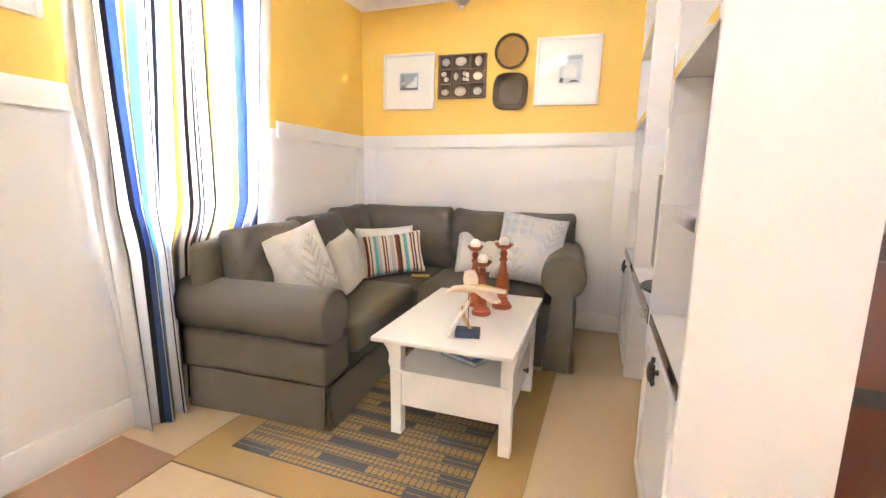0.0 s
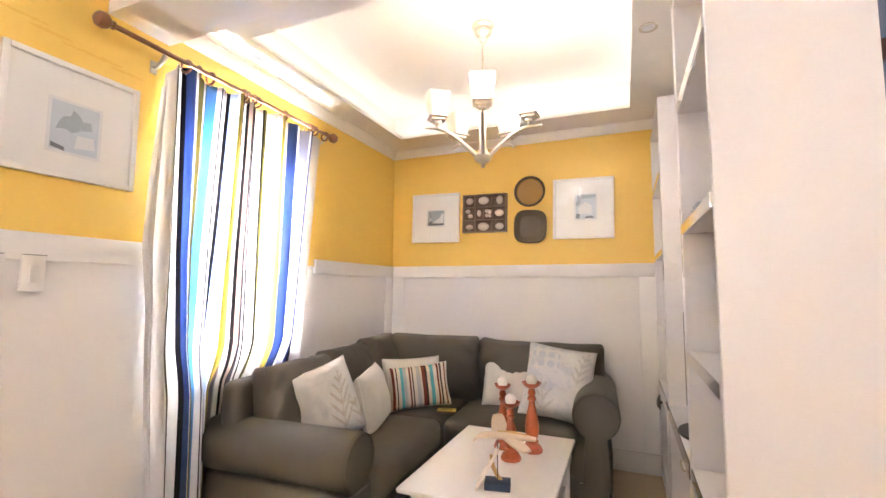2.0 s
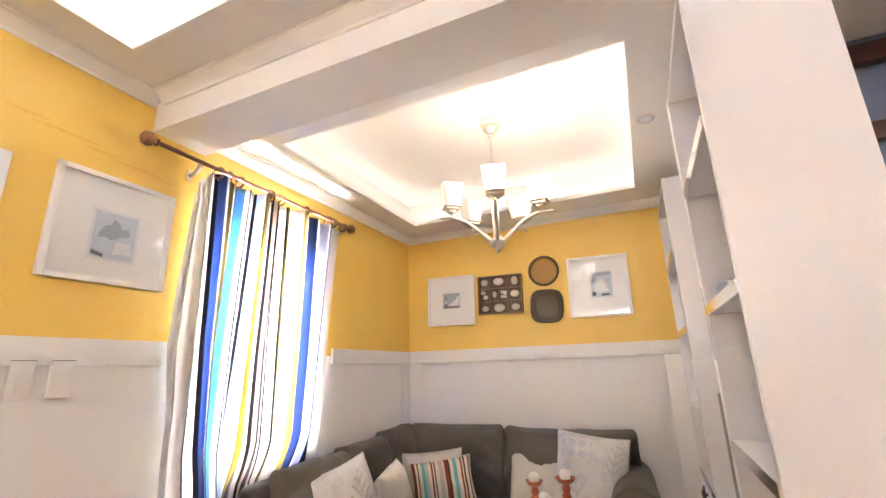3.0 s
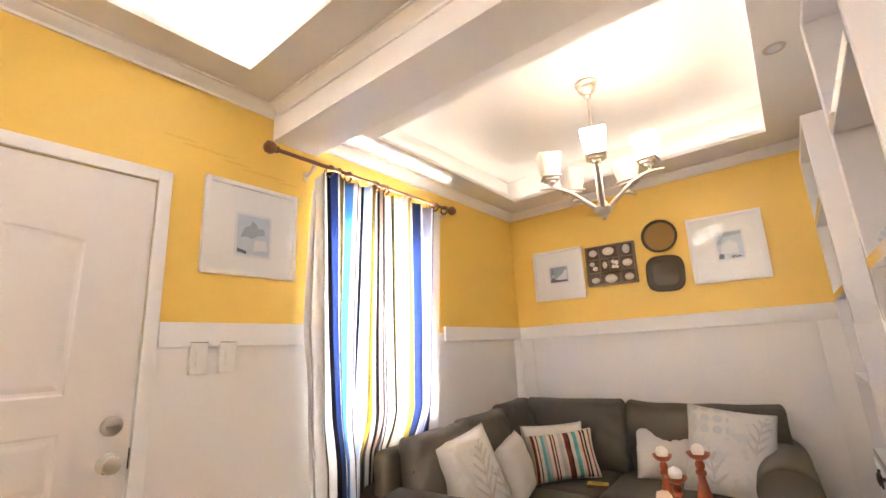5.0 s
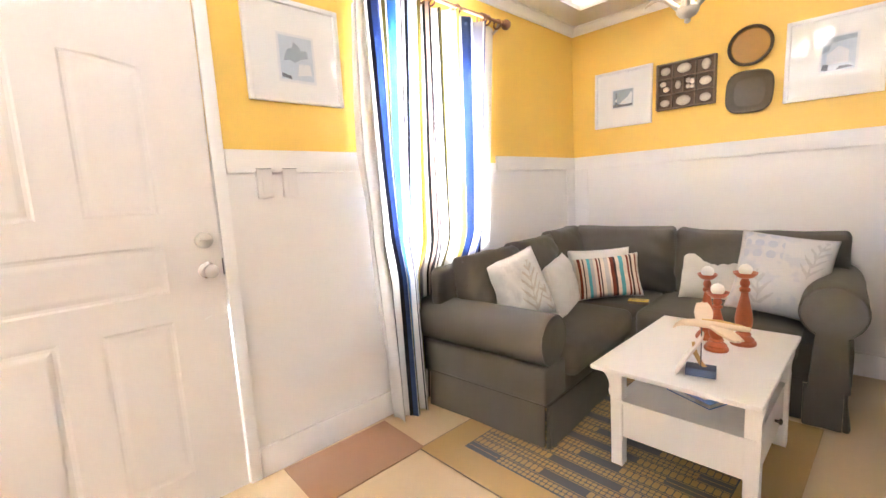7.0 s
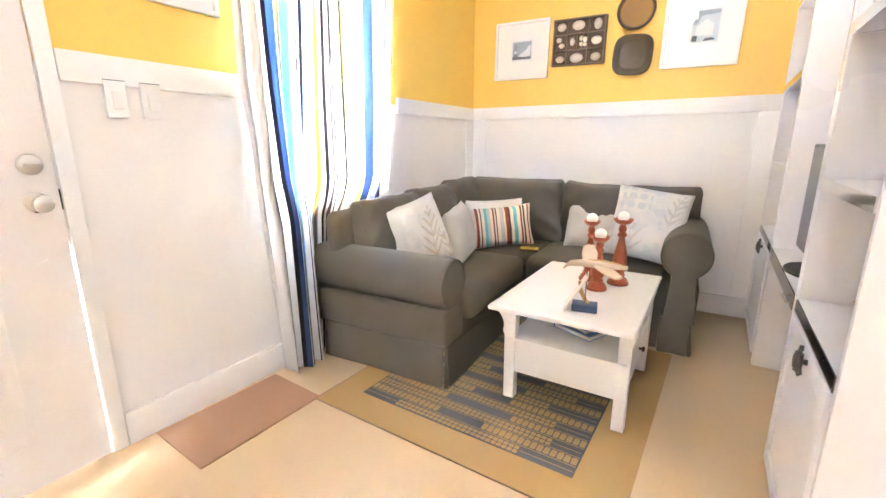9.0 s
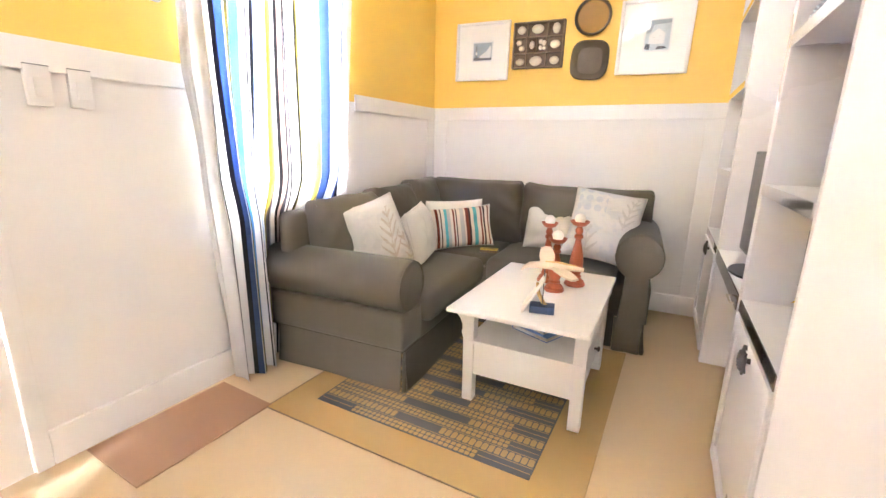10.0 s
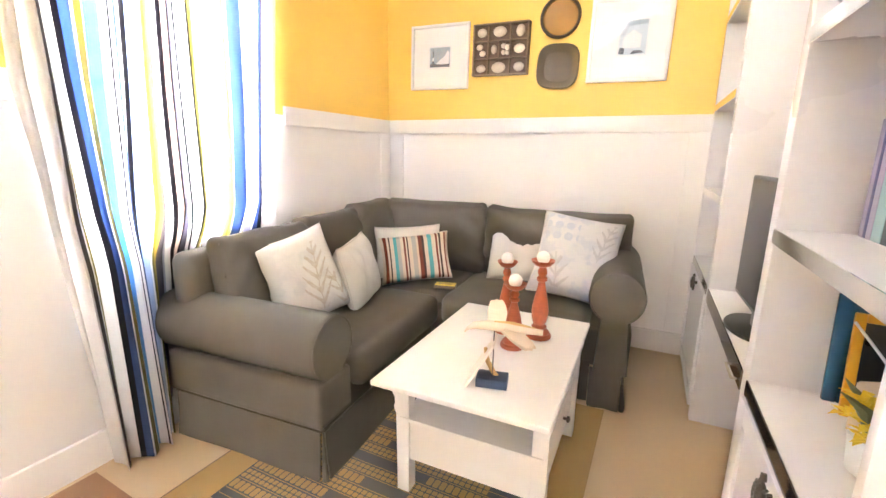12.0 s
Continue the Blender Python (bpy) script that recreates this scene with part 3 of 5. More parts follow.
# ---- entrance door: moulded panels, casing, lock ----
def raised_panel(bm, y0, y1, z0, z1, arch, x):
    """A moulded panel: a proud rounded bead round a slightly raised field."""
    n = 10
    top = [(y1 + (y0 - y1) * i / n, z1 + arch * math.sin(math.pi * 0.5 * (i / n))) for i in range(n + 1)] if arch else [(y1, z1), (y0, z1)]
    outer = [(y0, z0), (y1, z0)] + top
    cy, cz = (y0 + y1) / 2, (z0 + z1) / 2

    def ring(inset, depth):
        sy, sz = 1 - 2 * inset / (y1 - y0), 1 - 2 * inset / (z1 - z0)
        return [bm.verts.new((x + depth, cy + (p - cy) * sy, cz + (q - cz) * sz)) for p, q in outer]
    rings = [ring(0, 0.0), ring(0.008, -0.0035), ring(0.018, -0.0040), ring(0.034, -0.0005), ring(0.040, 0.0)]
    for a, b in zip(rings, rings[1:]):
        for i in range(len(a)):
            bm.faces.new((a[i], a[(i + 1) % len(a)], b[(i + 1) % len(a)], b[i]))
    bm.faces.new(rings[-1])


door = tagged(thing("door_1", (0.0, -3.4, 0.0), "closed white panelled entrance door with steel knob", "door"), kind="structure")
yo = 3.4
LF, LB = 0.006, -0.014
panels = [(-3.55 - 0.205, -3.55 + 0.03, 1.235, 1.80, 0.0), (-3.40, -3.172, 1.235, 1.775, 0.03), (-3.755, -3.172, 0.925, 1.115, 0.0), (-3.755, -3.52, 0.16, 0.815, 0.0), (-3.40, -3.172, 0.16, 0.81, 0.0)]
bm = B()
bx(bm, LB, LF - 0.009, DY0 + 0.006 + yo, DY1 - 0.0040 + yo, 0.004, DZ1 - 0.006)
part("leaf_core", bm, DOORP, door)
# stiles and rails leave the moulded fields open
ys = sorted({DY0 + 0.006, DY1 - 0.0040, *(p[0] for p in panels), *(p[1] for p in panels)})
zs = sorted({0.004, DZ1 - 0.006, *(p[2] for p in panels), *(p[3] + p[4] for p in panels), *(p[3] for p in panels)})
bm = B()
for ya, yb in zip(ys, ys[1:]):
    run = None
    for za, zb in zip(zs, zs[1:]):
        cy, cz = (ya + yb) / 2, (za + zb) / 2
        if not any(p[0] < cy < p[1] and p[2] < cz < p[3] + p[4] for p in panels):
            bx(bm, LF - 0.0088, LF, ya + yo, yb + yo, za, zb)
for p0, p1, z0, z1, arch in panels:
    if arch:
        prism(bm, [(p0 + yo, z1 + arch), (p1 + yo, z1 + arch), (p1 + yo, z1 + 0.0005)] + [(p1 + (p0 - p1) * i / 10 + yo, z1 + 0.0005 + (arch - 0.001) * math.sin(math.pi * 0.05 * i)) for i in range(1, 11)], "x", LF - 0.0088, LF)
bmesh.ops.remove_doubles(bm, verts=bm.verts[:], dist=0.0001)
part("stiles_and_rails", bm, DOORP, door, sharp=0)
for p0, p1, z0, z1, arch in panels:
    bm = B()
    raised_panel(bm, p0 + yo, p1 + yo, z0, z1, arch, LF)
    part("panel", bm, DOORP, door, sharp=0)
bm = B()
C = 0.052
bx(bm, 0, 0.018, DY1 + yo + 0.001, DY1 + C + yo, 0, DZ1 + C, 0.004)
bx(bm, 0, 0.018, DY0 - C + yo, DY0 + yo - 0.001, 0, DZ1 + C, 0.004)
bx(bm, 0, 0.018, DY0 + yo - 0.001, DY1 + yo + 0.001, DZ1, DZ1 + C, 0.004)
part("casing", bm, TRIM, door)
bm = B()
bx(bm, -0.15, -0.002, DY1 + yo, DY1 + 0.004 + yo, 0, DZ1)
bx(bm, -0.15, -0.002, DY0 + yo, DY0 + 0.002 + yo, 0, DZ1)
part("jamb", bm, TRIM, door)
# unseen strips added to block daylight in the gap's upper part and hinge side
bm = B()
bx(bm, -0.034, LB - 0.0015, DY1 - 0.022 + yo, DY1 - 0.0005 + yo, 0.83, DZ1 - 0.0005)
bx(bm, -0.034, LB - 0.0015, DY0 + 0.0025 + yo, DY0 + 0.022 + yo, 0.0, DZ1 - 0.0005)
bx(bm, -0.034, LB - 0.0015, DY0 + 0.0225 + yo, DY1 - 0.0225 + yo, DZ1 - 0.022, DZ1 - 0.0005)
part("gap_light_block", bm, TRIM, door)
kx = LF + 0.001
knob = None
for z, prof in ((0.994, [(0.034, 0), (0.034, 0.006), (0.028, 0.010), (0.014, 0.014), (0.013, 0.032), (0.024, 0.038), (0.029, 0.050), (0.027, 0.062), (0.016, 0.070), (0.004, 0.072)]),
                (1.118, [(0.034, 0), (0.034, 0.008), (0.030, 0.014), (0.024, 0.018), (0.006, 0.019)])):
    bm = B()
    lathe(bm, prof, 0, 0, 0, 28)
    bmesh.ops.transform(bm, matrix=pose(kx, -3.03 + yo, z, 0, 90, 0), verts=bm.verts[:])
    k = part("door_knob" if z < 1.05 else "deadbolt", bm, STEEL, door, "round satin steel knob" if z < 1.05 else "round steel deadbolt rose")
    if z > 1.05:
        bm = B()
        bx(bm, kx + 0.018, kx + 0.030, -3.05 + yo, -3.01 + yo, z - 0.005, z + 0.005, 0.002)
        part("thumb_turn", bm, STEEL, k)
bm = B()
bx(bm, -0.006, LF + 0.002, DY1 - 0.0045 + yo, DY1 - 0.0002 + yo, 0.965, 1.035)
part("strike_plate", bm, BLACK, door, "dark strike plate in the door edge")
bm = B()
prism(bm, [(-3.062 + yo, 0.79), (-3.035 + yo, 0.80), (-3.035 + yo, 0.806), (-3.062 + yo, 0.797)], "x", LF, LF + 0.003)
part("chip", bm, PAPER, door, "small paint chip")


def light_switch(y):
    root = thing("light_switch", (0.0, y, 1.275), "white rectangular rocker light switch under the dado board", "switch", "light switches")
    bm = B()
    bx(bm, 0.0, 0.020, 0, 0.068, 0, 0.128, 0.004)
    part("plate", bm, SWITCH, root)
    bm = B()
    bx(bm, 0.0205, 0.026, 0.02, 0.052, 0.03, 0.09, 0.002)
    part("rocker", bm, SWITCH, root)
    # black strip put in as the shade of the notch above
    bm = B()
    bx(bm, 0.002, 0.021, 0.0, 0.068, 0.1285, 0.1305)
    part("gap_shade_strip", bm, BLACK, root, "black strip drawn as the shade in the gap above the plate")


light_switch(-2.790)
light_switch(-2.672)

# door mat and rug
bm = B()
prism(bm, [(0.03, -2.82), (0.395, -2.838), (0.405, -2.262), (0.045, -2.24)], "z", 0.001, 0.007)
bmesh.ops.bevel(bm, geom=[e for e in bm.edges], offset=0.002, segments=1, affect="EDGES")
solid("door_mat", bm, MATP, "plain terracotta pink mat lying by the entrance", "mat")

rug = thing("rug", (0.41, -2.30, 0.0), "tan rug with a dark printed field of rows of small pills", "rug")
ROT = Matrix.Rotation(radians(-1.2), 4, "Z")
rug.matrix_world = Matrix.Translation((0.40, -2.285, 0.0)) @ ROT
bm = B()
bx(bm, 0, 1.37, 0, 1.42, 0.001, 0.006, 0.001, 1)
part("border", bm, RUG_TAN, rug)
bm = B()
bx(bm, -0.003, 1.373, -0.004, -0.0002, 0.001, 0.0066)
bx(bm, -0.004, -0.0002, 0.0, 1.42, 0.001, 0.0066)
part("binding", bm, BOXWOOD, rug, "dark stitched edge binding")
bm = B()
bx(bm, 0.152, 1.178, 0.158, 1.35, 0.0061, 0.0067)
part("field", bm, RUG_SLATE, rug)


def pill(bm, x0, x1, y0, y1, z, r):
    pts = []
    for cx, cy, a0 in ((x1 - r, y0 + r, -90), (x1 - r, y1 - r, 0), (x0 + r, y1 - r, 90), (x0 + r, y0 + r, 180)):
        pts += [(cx + r * math.cos(radians(a0 + a)), cy + r * math.sin(radians(a0 + a))) for a in (0, 45, 90)]
    bm.faces.new([bm.verts.new((x, y, z)) for x, y in pts])


rnd = random.Random(4)
bm = B()
fx0, fx1, y, z = 0.158, 1.172, 0.166, 0.0074
k = 0
solidA = [1.0, 1.09, 1.06, 1.0, 1.08, 1.04, 1.0, 1.02]
startA = [0.28, 0.0, 0.20, 0.0, 0.26, 0.0, 0.22, 0.0]
barB = [(0.59, 0.74), (0.55, 0.83), (0.64, 0.78), (0.50, 0.80), (0.62, 0.86), (0.42, 0.60), (0.66, 0.80), (0.45, 0.60)]
while y < 1.33:
    i = k // 2 % 8
    if k % 2 == 0:
        for row in range(2):
            x = fx0
            while x < fx1 - 0.016:
                in_bar = x < fx0 + startA[i] - 0.1 or x > solidA[i] - 0.05
                if not in_bar:
                    pill(bm, x, x + 0.0203, y + row * 0.024, y + row * 0.024 + 0.0203, z, 0.005)
                x += 0.0235
        for a, b in ((fx0, fx0 + max(0.0, startA[i] - 0.1)), (solidA[i] - 0.04, fx1)):
            if b - a > 0.02:
                pill(bm, a, b, y + 0.0205, y + 0.0240, z, 0.001)
        pill(bm, fx0, fx1, y + 0.0505, y + 0.0545, z, 0.001)
        y += 0.060
    else:
        x = fx0
        while x < fx1 - 0.018:
            if not (barB[i][0] - 0.05 < x < barB[i][1]):
                pill(bm, x, x + 0.0235, y, y + 0.042, z, 0.007)
            x += 0.0275
        pill(bm, fx0, fx1, y + 0.0465, y + 0.0505, z, 0.001)
        y += 0.056
    k += 1
tagged(part("rug_print", bm, RUG_PILL, rug, "rows of small ochre rounded shapes"), kind="stuff")


# ---- curtain on a wooden rod ----
W, K_, NV, SB, OL, YE, YO, BR, GR, LB_, DK_FOLD, CR_ = (0.78, 0.75, 0.72), (0.02, 0.018, 0.02), (0.055, 0.080, 0.165), (0.10, 0.215, 0.37), (0.17, 0.145, 0.045), (0.46, 0.38, 0.12), (0.34, 0.25, 0.08), (0.085, 0.072, 0.07), (0.36, 0.36, 0.42), (0.42, 0.50, 0.66), (0.10, 0.09, 0.105), (0.45, 0.36, 0.31)
# stripes across the cloth, with the overlap's shade painted in, in thousandths of its width
BANDS = [(0, W), (94, BR), (107, W), (115, OL), (136, W), (152, K_), (158, NV), (180, W), (191, OL), (209, W), (223, K_), (229, SB), (255, W), (277, K_), (282, W), (298, NV), (315, W), (320, OL), (340, W), (350, K_), (356, LB_), (373, W), (380, OL), (393, YO), (403, DK_FOLD), (438, GR), (452, W), (463, K_), (472, CR_), (488, K_), (497, DK_FOLD), (521, GR), (537, W), (549, K_), (554, W), (572, K_), (580, OL), (596, W), (612, OL), (632, W), (666, GR), (679, W), (726, YE), (758, K_), (769, W), (790, NV), (823, W), (838, OL), (857, BR), (867, GR), (891, W), (901, NV), (948, K_), (958, W)]
CURT = striped("striped_curtain_cotton", [(u / 1000, c) for u, c in BANDS], through_light=0.32)
# how the cloth is gathered: place along the wall of a few of its threads at the rod, at eye height, at the sill and at the hem
THREADS = [0.0, 0.094, 0.160, 0.229, 0.350, 0.414, 0.518, 0.777, 0.907, 1.0]
AT_ROD = [-2.240, -2.222, -2.160, -2.030, -1.900, -1.830, -1.750, -1.490, -1.285, -1.195]
AT_EYE = [-2.302, -2.205, -2.137, -2.066, -1.942, -1.876, -1.768, -1.502, -1.368, -1.272]
AT_SILL = [-2.255, -2.204, -2.105, -2.061, -1.985, -1.890, -1.770, -1.534, -1.417, -1.316]
AT_HEM = [-2.178, -2.172, -2.100, -2.030, -1.970, -1.930, -1.850, -1.650, -1.480, -1.350]


def curtain(x_rest):
    nu, nv = 300, 60
    me = bpy.data.meshes.new("cloth")
    verts, faces, uvs = [], [], []
    for j in range(nv + 1):
        v = j / nv
        for i in range(nu + 1):
            u = i / nu
            rows_y = [float(np.interp(u, THREADS, row)) for row in (AT_HEM, AT_SILL, AT_EYE, AT_ROD)]
            sag = 0.030 * abs(math.sin(math.pi * (rows_y[3] + 2.15) / 0.31)) + 0.10 * max(0.0, 1 - u / 0.10)
            z = (2.335 - sag) * (1 - v) + 0.002 * v
            y = float(np.interp(z, (0.0, 0.9, 1.46, 2.33), rows_y))
            ph = u * 11.0 * math.tau + 1.6 * math.sin(u * 9) + 0.8 * v * math.sin(u * 13 + 1)
            amp = 0.027 + 0.012 * v + 0.006 * math.sin(u * 21)
            x = x_rest + amp * math.sin(ph) + 0.006 * math.sin(u * 31 + v * 2) + 0.006 * noise.noise(Vector((u * 30, v * 3, 0)))
            y += 0.006 * math.sin(2 * ph + 1.0) * min(1.0, u / 0.03)
            low = max(0.0, min(1.0, (1.0 - z) / 0.2))
            behind = max(0.0, min(1.0, (y + 2.0) / 0.08)) * low
            x = x * (1 - behind) + (0.026 + 0.35 * (x - x_rest)) * behind + 0.03 * low * (1 - behind)
            edge = max(0.0, (u - 0.94) / 0.06)
            x = x * (1 - edge) + 0.012 * edge
            y += 0.10 * edge
            lining = max(0.0, 1 - u / 0.09)
            x = x * (1 - lining) + (0.024 + 0.030 * max(0.0, min(1.0, (1.75 - z) / 0.5)) - 0.034 * max(0.0, min(1.0, (1.15 - z) / 0.35)) + 0.3 * (x - x_rest)) * lining
            y += 0.02 * lining
            verts.append((x, y, z))
            uvs.append((u, v))
    for j in range(nv):
        for i in range(nu):
            a = j * (nu + 1) + i
            faces.append((a, a + 1, a + nu + 2, a + nu + 1))
    me.from_pydata(verts, [], faces)
    lay = me.uv_layers.new(name="cloth")
    for p in me.polygons:
        for li, vi in zip(p.loop_indices, p.vertices):
            lay.data[li].uv = uvs[vi]
    me.polygons.foreach_set("use_smooth", [True] * len(me.polygons))
    me.materials.append(CURT)
    return me


cur = new("curtain", curtain(0.085))
th = cur.modifiers.new("thickness", "SOLIDIFY")
th.thickness = 0.0015
tagged(cur, "long cotton curtain striped white, blue, olive and yellow, hanging in folds", "curtain")

RX, RZ = 0.085, 2.352
rod = thing("curtain_rod", (RX, -2.53, RZ), "brown wooden curtain rod with ball finials, above the window", "curtain rod")
bm = B()
tube(bm, [(0, 0.05, 0), (0, 1.45, 0)], 0.011, 14)
part("pole", bm, WOODROD, rod)
for yy, s in ((0.0, 1), (1.50, -1)):
    bm = B()
    lathe(bm, [(0.012, 0), (0.018, 0.004), (0.018, 0.010), (0.012, 0.014), (0.026, 0.026), (0.034, 0.044), (0.030, 0.064), (0.014, 0.076), (0.002, 0.078)], 0, 0, 0, 20)
    bmesh.ops.transform(bm, matrix=pose(0, yy + s * 0.055, 0, 90 if s > 0 else -90, 0, 0), verts=bm.verts[:])
    part("finial", bm, WOODROD, rod)
for yy in (0.27, 1.42):
    bm = B()
    tube(bm, [(-0.083, yy, -0.055), (-0.05, yy, -0.055), (-0.02, yy, -0.035), (0, yy, -0.014)], [0.010, 0.009, 0.010, 0.013], 10)
    bx(bm, -0.0845, -0.076, yy - 0.016, yy + 0.016, -0.085, -0.025, 0.003)
    part("bracket", bm, CHROME, rod, "metal rod bracket")


def curtain_ring(y, tilt):
    root = thing("curtain_ring", pose(RX, y, RZ - 0.017, 0, 0, tilt), "brown wooden curtain ring on the rod", "ring", "curtain rings")
    bm = B()
    pts = [(0.029 * math.cos(a * math.tau / 18), 0, 0.029 * math.sin(a * math.tau / 18)) for a in range(19)]
    tube(bm, pts, 0.0062, 8)
    part("hoop", bm, WOODROD, root)
    bm = B()
    tube(bm, [(0, 0, -0.031), (0, 0, -0.042)], 0.002, 6)
    part("eyelet", bm, CHROME, root)


for y, tilt in ((-2.16, 12), (-2.10, -8), (-2.03, 5), (-1.83, 10), (-1.80, -12), (-1.76, 4), (-1.73, 14), (-1.52, 0), (-1.30, 10), (-1.27, -6), (-1.24, 8), (-1.13, 0)):
    curtain_ring(y, tilt)


# ---- built-in bookcase wall ----
FX = 2.178          # front plane of the bookcase
CT = 0.668          # counter top height
SHELVES = (1.075, 1.53, 1.985)


def strip(bm, y0, y1, z0, z1):
    bx(bm, FX - 0.004, FX - 0.0005, y0, y1, z0, z1)


def panel_door(root, y0, y1, z0, z1, knob_y, knob_z):
    bm = B()
    bx(bm, FX, FX + 0.014, y0, y1, z0, z1)
    d = part("door", bm, LACQ, root)
    bm = B()
    w = 0.055
    for a, b, c, e in ((y0, y0 + w, z0, z1), (y1 - w, y1, z0, z1), (y0 + w, y1 - w, z0, z0 + w), (y0 + w, y1 - w, z1 - w, z1)):
        bx(bm, FX - 0.010, FX - 0.0002, a, b, c, e, 0.003)
    part("door_frame", bm, LACQ, d)
    bm = B()
    lathe(bm, [(0.009, 0), (0.007, 0.010), (0.009, 0.014)], 0, 0, 0, 12)
    shell = Matrix.Translation((0, 0, 0.020)) @ Matrix.Diagonal((0.034, 0.019, 0.011, 1))
    bmesh.ops.create_uvsphere(bm, u_segments=20, v_segments=12, radius=1, matrix=shell)
    for a in range(-3, 4):
        for b in range(-1, 2):
            px, py = 0.0085 * a, 0.0105 * b
            rr = 1 - (px / 0.034) ** 2 - (py / 0.019) ** 2
            if rr > 0.08:
                ball(bm, (px, py, 0.020 + 0.011 * math.sqrt(rr)), 0.0034, 6, 4)
    for px, py, ex, ey, r_ in ((0.030, 0.0, 0.045, 0.002, 0.007), (-0.016, -0.014, -0.030, -0.032, 0.0045), (0.014, -0.014, 0.024, -0.028, 0.004), (-0.030, 0.0, -0.042, 0.004, 0.005), (-0.014, 0.014, -0.02, 0.022, 0.004)):
        tube(bm, [(px, py, 0.017), (ex, ey, 0.016)], [r_, r_ * 0.75], 8)
    bmesh.ops.transform(bm, matrix=pose(FX - 0.010, knob_y, knob_z, 0, -90, 0) @ Matrix.Rotation(0.22, 4, "Z"), verts=bm.verts[:])
    part("knob", bm, PEWTER, d, "ornate dark pewter knob")


def tower(name, y0, y1, y0_side, y1_side, label):
    root = thing(name, (0, 0, 0), label, "bookcase", "built-in bookcases")
    top = 2.41
    for a, b in ((y0, y0 + y0_side), (y1 - y1_side, y1)):
        bm = B()
        bx(bm, FX, WX + 0.031 if a < -2 else WX - 0.001, a, b, 0, top, 0.003)
        part("side_panel", bm, LACQ, root)
    bm = B()
    bx(bm, WX - 0.014, WX - 0.0012, y0 + y0_side, y1 - y1_side, 0.08, top - 0.03)
    part("back_panel", bm, LACQ, root)
    a, b = y0 + y0_side + 0.0005, y1 - y1_side - 0.0005
    for z in SHELVES:
        bm = B()
        bx(bm, FX + 0.001, WX - 0.0145, a, b, z - 0.03, z)
        s = part("shelf", bm, LACQ, root)
        bm = B()
        strip(bm, a, b, z - 0.034, z + 0.001)
        part("edge_strip", bm, MIRROR, s, "polished mirror-like edge strip")
    bm = B()
    bx(bm, FX + 0.001, WX - 0.0145, a, b, top - 0.03, top)
    part("top_board", bm, LACQ, root)
    bm = B()
    bx(bm, FX + 0.001, WX - 0.0145, a, b, CT - 0.03, CT)
    c = part("counter", bm, LACQ, root)
    bm = B()
    strip(bm, a, b, CT - 0.042, CT - 0.001)
    part("edge_strip", bm, DARK_STRIP, c, "dark mirror-like edge strip")
    bm = B()
    bx(bm, FX + 0.03, WX - 0.0145, a, b, 0, 0.08)
    part("plinth", bm, LACQ, root)
    return root, a, b


near_t, a, b = tower("bookcase_tower", -2.325, -1.635, 0.022, 0.062, "tall white built-in bookcase with books and polished shelf edges")
panel_door(near_t, a + 0.004, b - 0.004, 0.05, CT - 0.046, -2.06, 0.59)
far_t, a, b = tower("bookcase_tower", -0.785, -0.001, 0.05, 0.03, "tall white built-in bookcase in the corner with a cupboard below")
panel_door(far_t, a + 0.004, b - 0.004, 0.05, CT - 0.046, -0.44, 0.60)

desk = thing("desk_counter", (0, 0, 0), "white built-in counter between the bookcases with a polished front edge", "counter")
bm = B()
bx(bm, FX + 0.001, WX - 0.001, -1.634, -0.786, CT - 0.03, CT - 0.001, 0.002)
part("top", bm, LACQ, desk)
bm = B()
strip(bm, -1.634, -0.786, CT - 0.062, CT - 0.002)
part("edge_strip", bm, DARK_STRIP, desk, "dark mirror-like front band")
bm = B()
bx(bm, WX - 0.015, WX - 0.001, -1.634, -0.786, 0.0, CT - 0.031)
part("back_board", bm, LACQ, desk)
bm = B()
tube(bm, [(FX - 0.006, -1.50, CT - 0.045), (FX - 0.020, -1.50, CT - 0.045), (FX - 0.020, -1.60, CT - 0.045), (FX - 0.006, -1.60, CT - 0.045)], 0.004, 8)
part("pull", bm, CHROME, desk, "small metal pull")

# television on the counter
tv = thing("television", pose(2.252, -1.27, CT, 0, 0, 2), "slim black flat television on an oval stand", "television")
bm = B()
bx(bm, 0, 0.022, -0.30, 0.29, 0.055, 0.515, 0.006)
part("housing", bm, BLACK, tv)
bm = B()
bx(bm, -0.0015, -0.0003, -0.288, 0.278, 0.068, 0.503)
part("screen", bm, SCREEN, tv, "dark glossy screen")
bm = B()
bx(bm, 0.004, 0.018, -0.03, 0.03, 0.008, 0.056, 0.003)
part("neck", bm, BLACK, tv)
bm = B()
lathe(bm, [(0.155, 0), (0.155, 0.004), (0.15, 0.008), (0.02, 0.010)], 0, 0, 0, 36)
bmesh.ops.transform(bm, matrix=Matrix.Translation((0.02, 0, 0)) @ Matrix.Diagonal((0.62, 1, 1, 1)), verts=bm.verts[:])
part("base", bm, BLACK, tv)


def book(x, y, z, depth, thick, high, material, label, lean=0.0):
    root = thing("book", pose(x, y, z, lean, 0, 0), label, "book", "books on the shelf")
    bm = B()
    bx(bm, 0, depth, 0, 0.003, 0, high, 0.001, 1)
    bx(bm, 0, depth, thick - 0.003, thick, 0, high, 0.001, 1)
    bx(bm, 0, 0.004, 0.0031, thick - 0.0031, 0, high)
    part("cover", bm, material, root)
    bm = B()
    bx(bm, 0.0045, depth - 0.004, 0.0033, thick - 0.0033, 0.003, high - 0.004)
    part("pages", bm, PAGES, root)


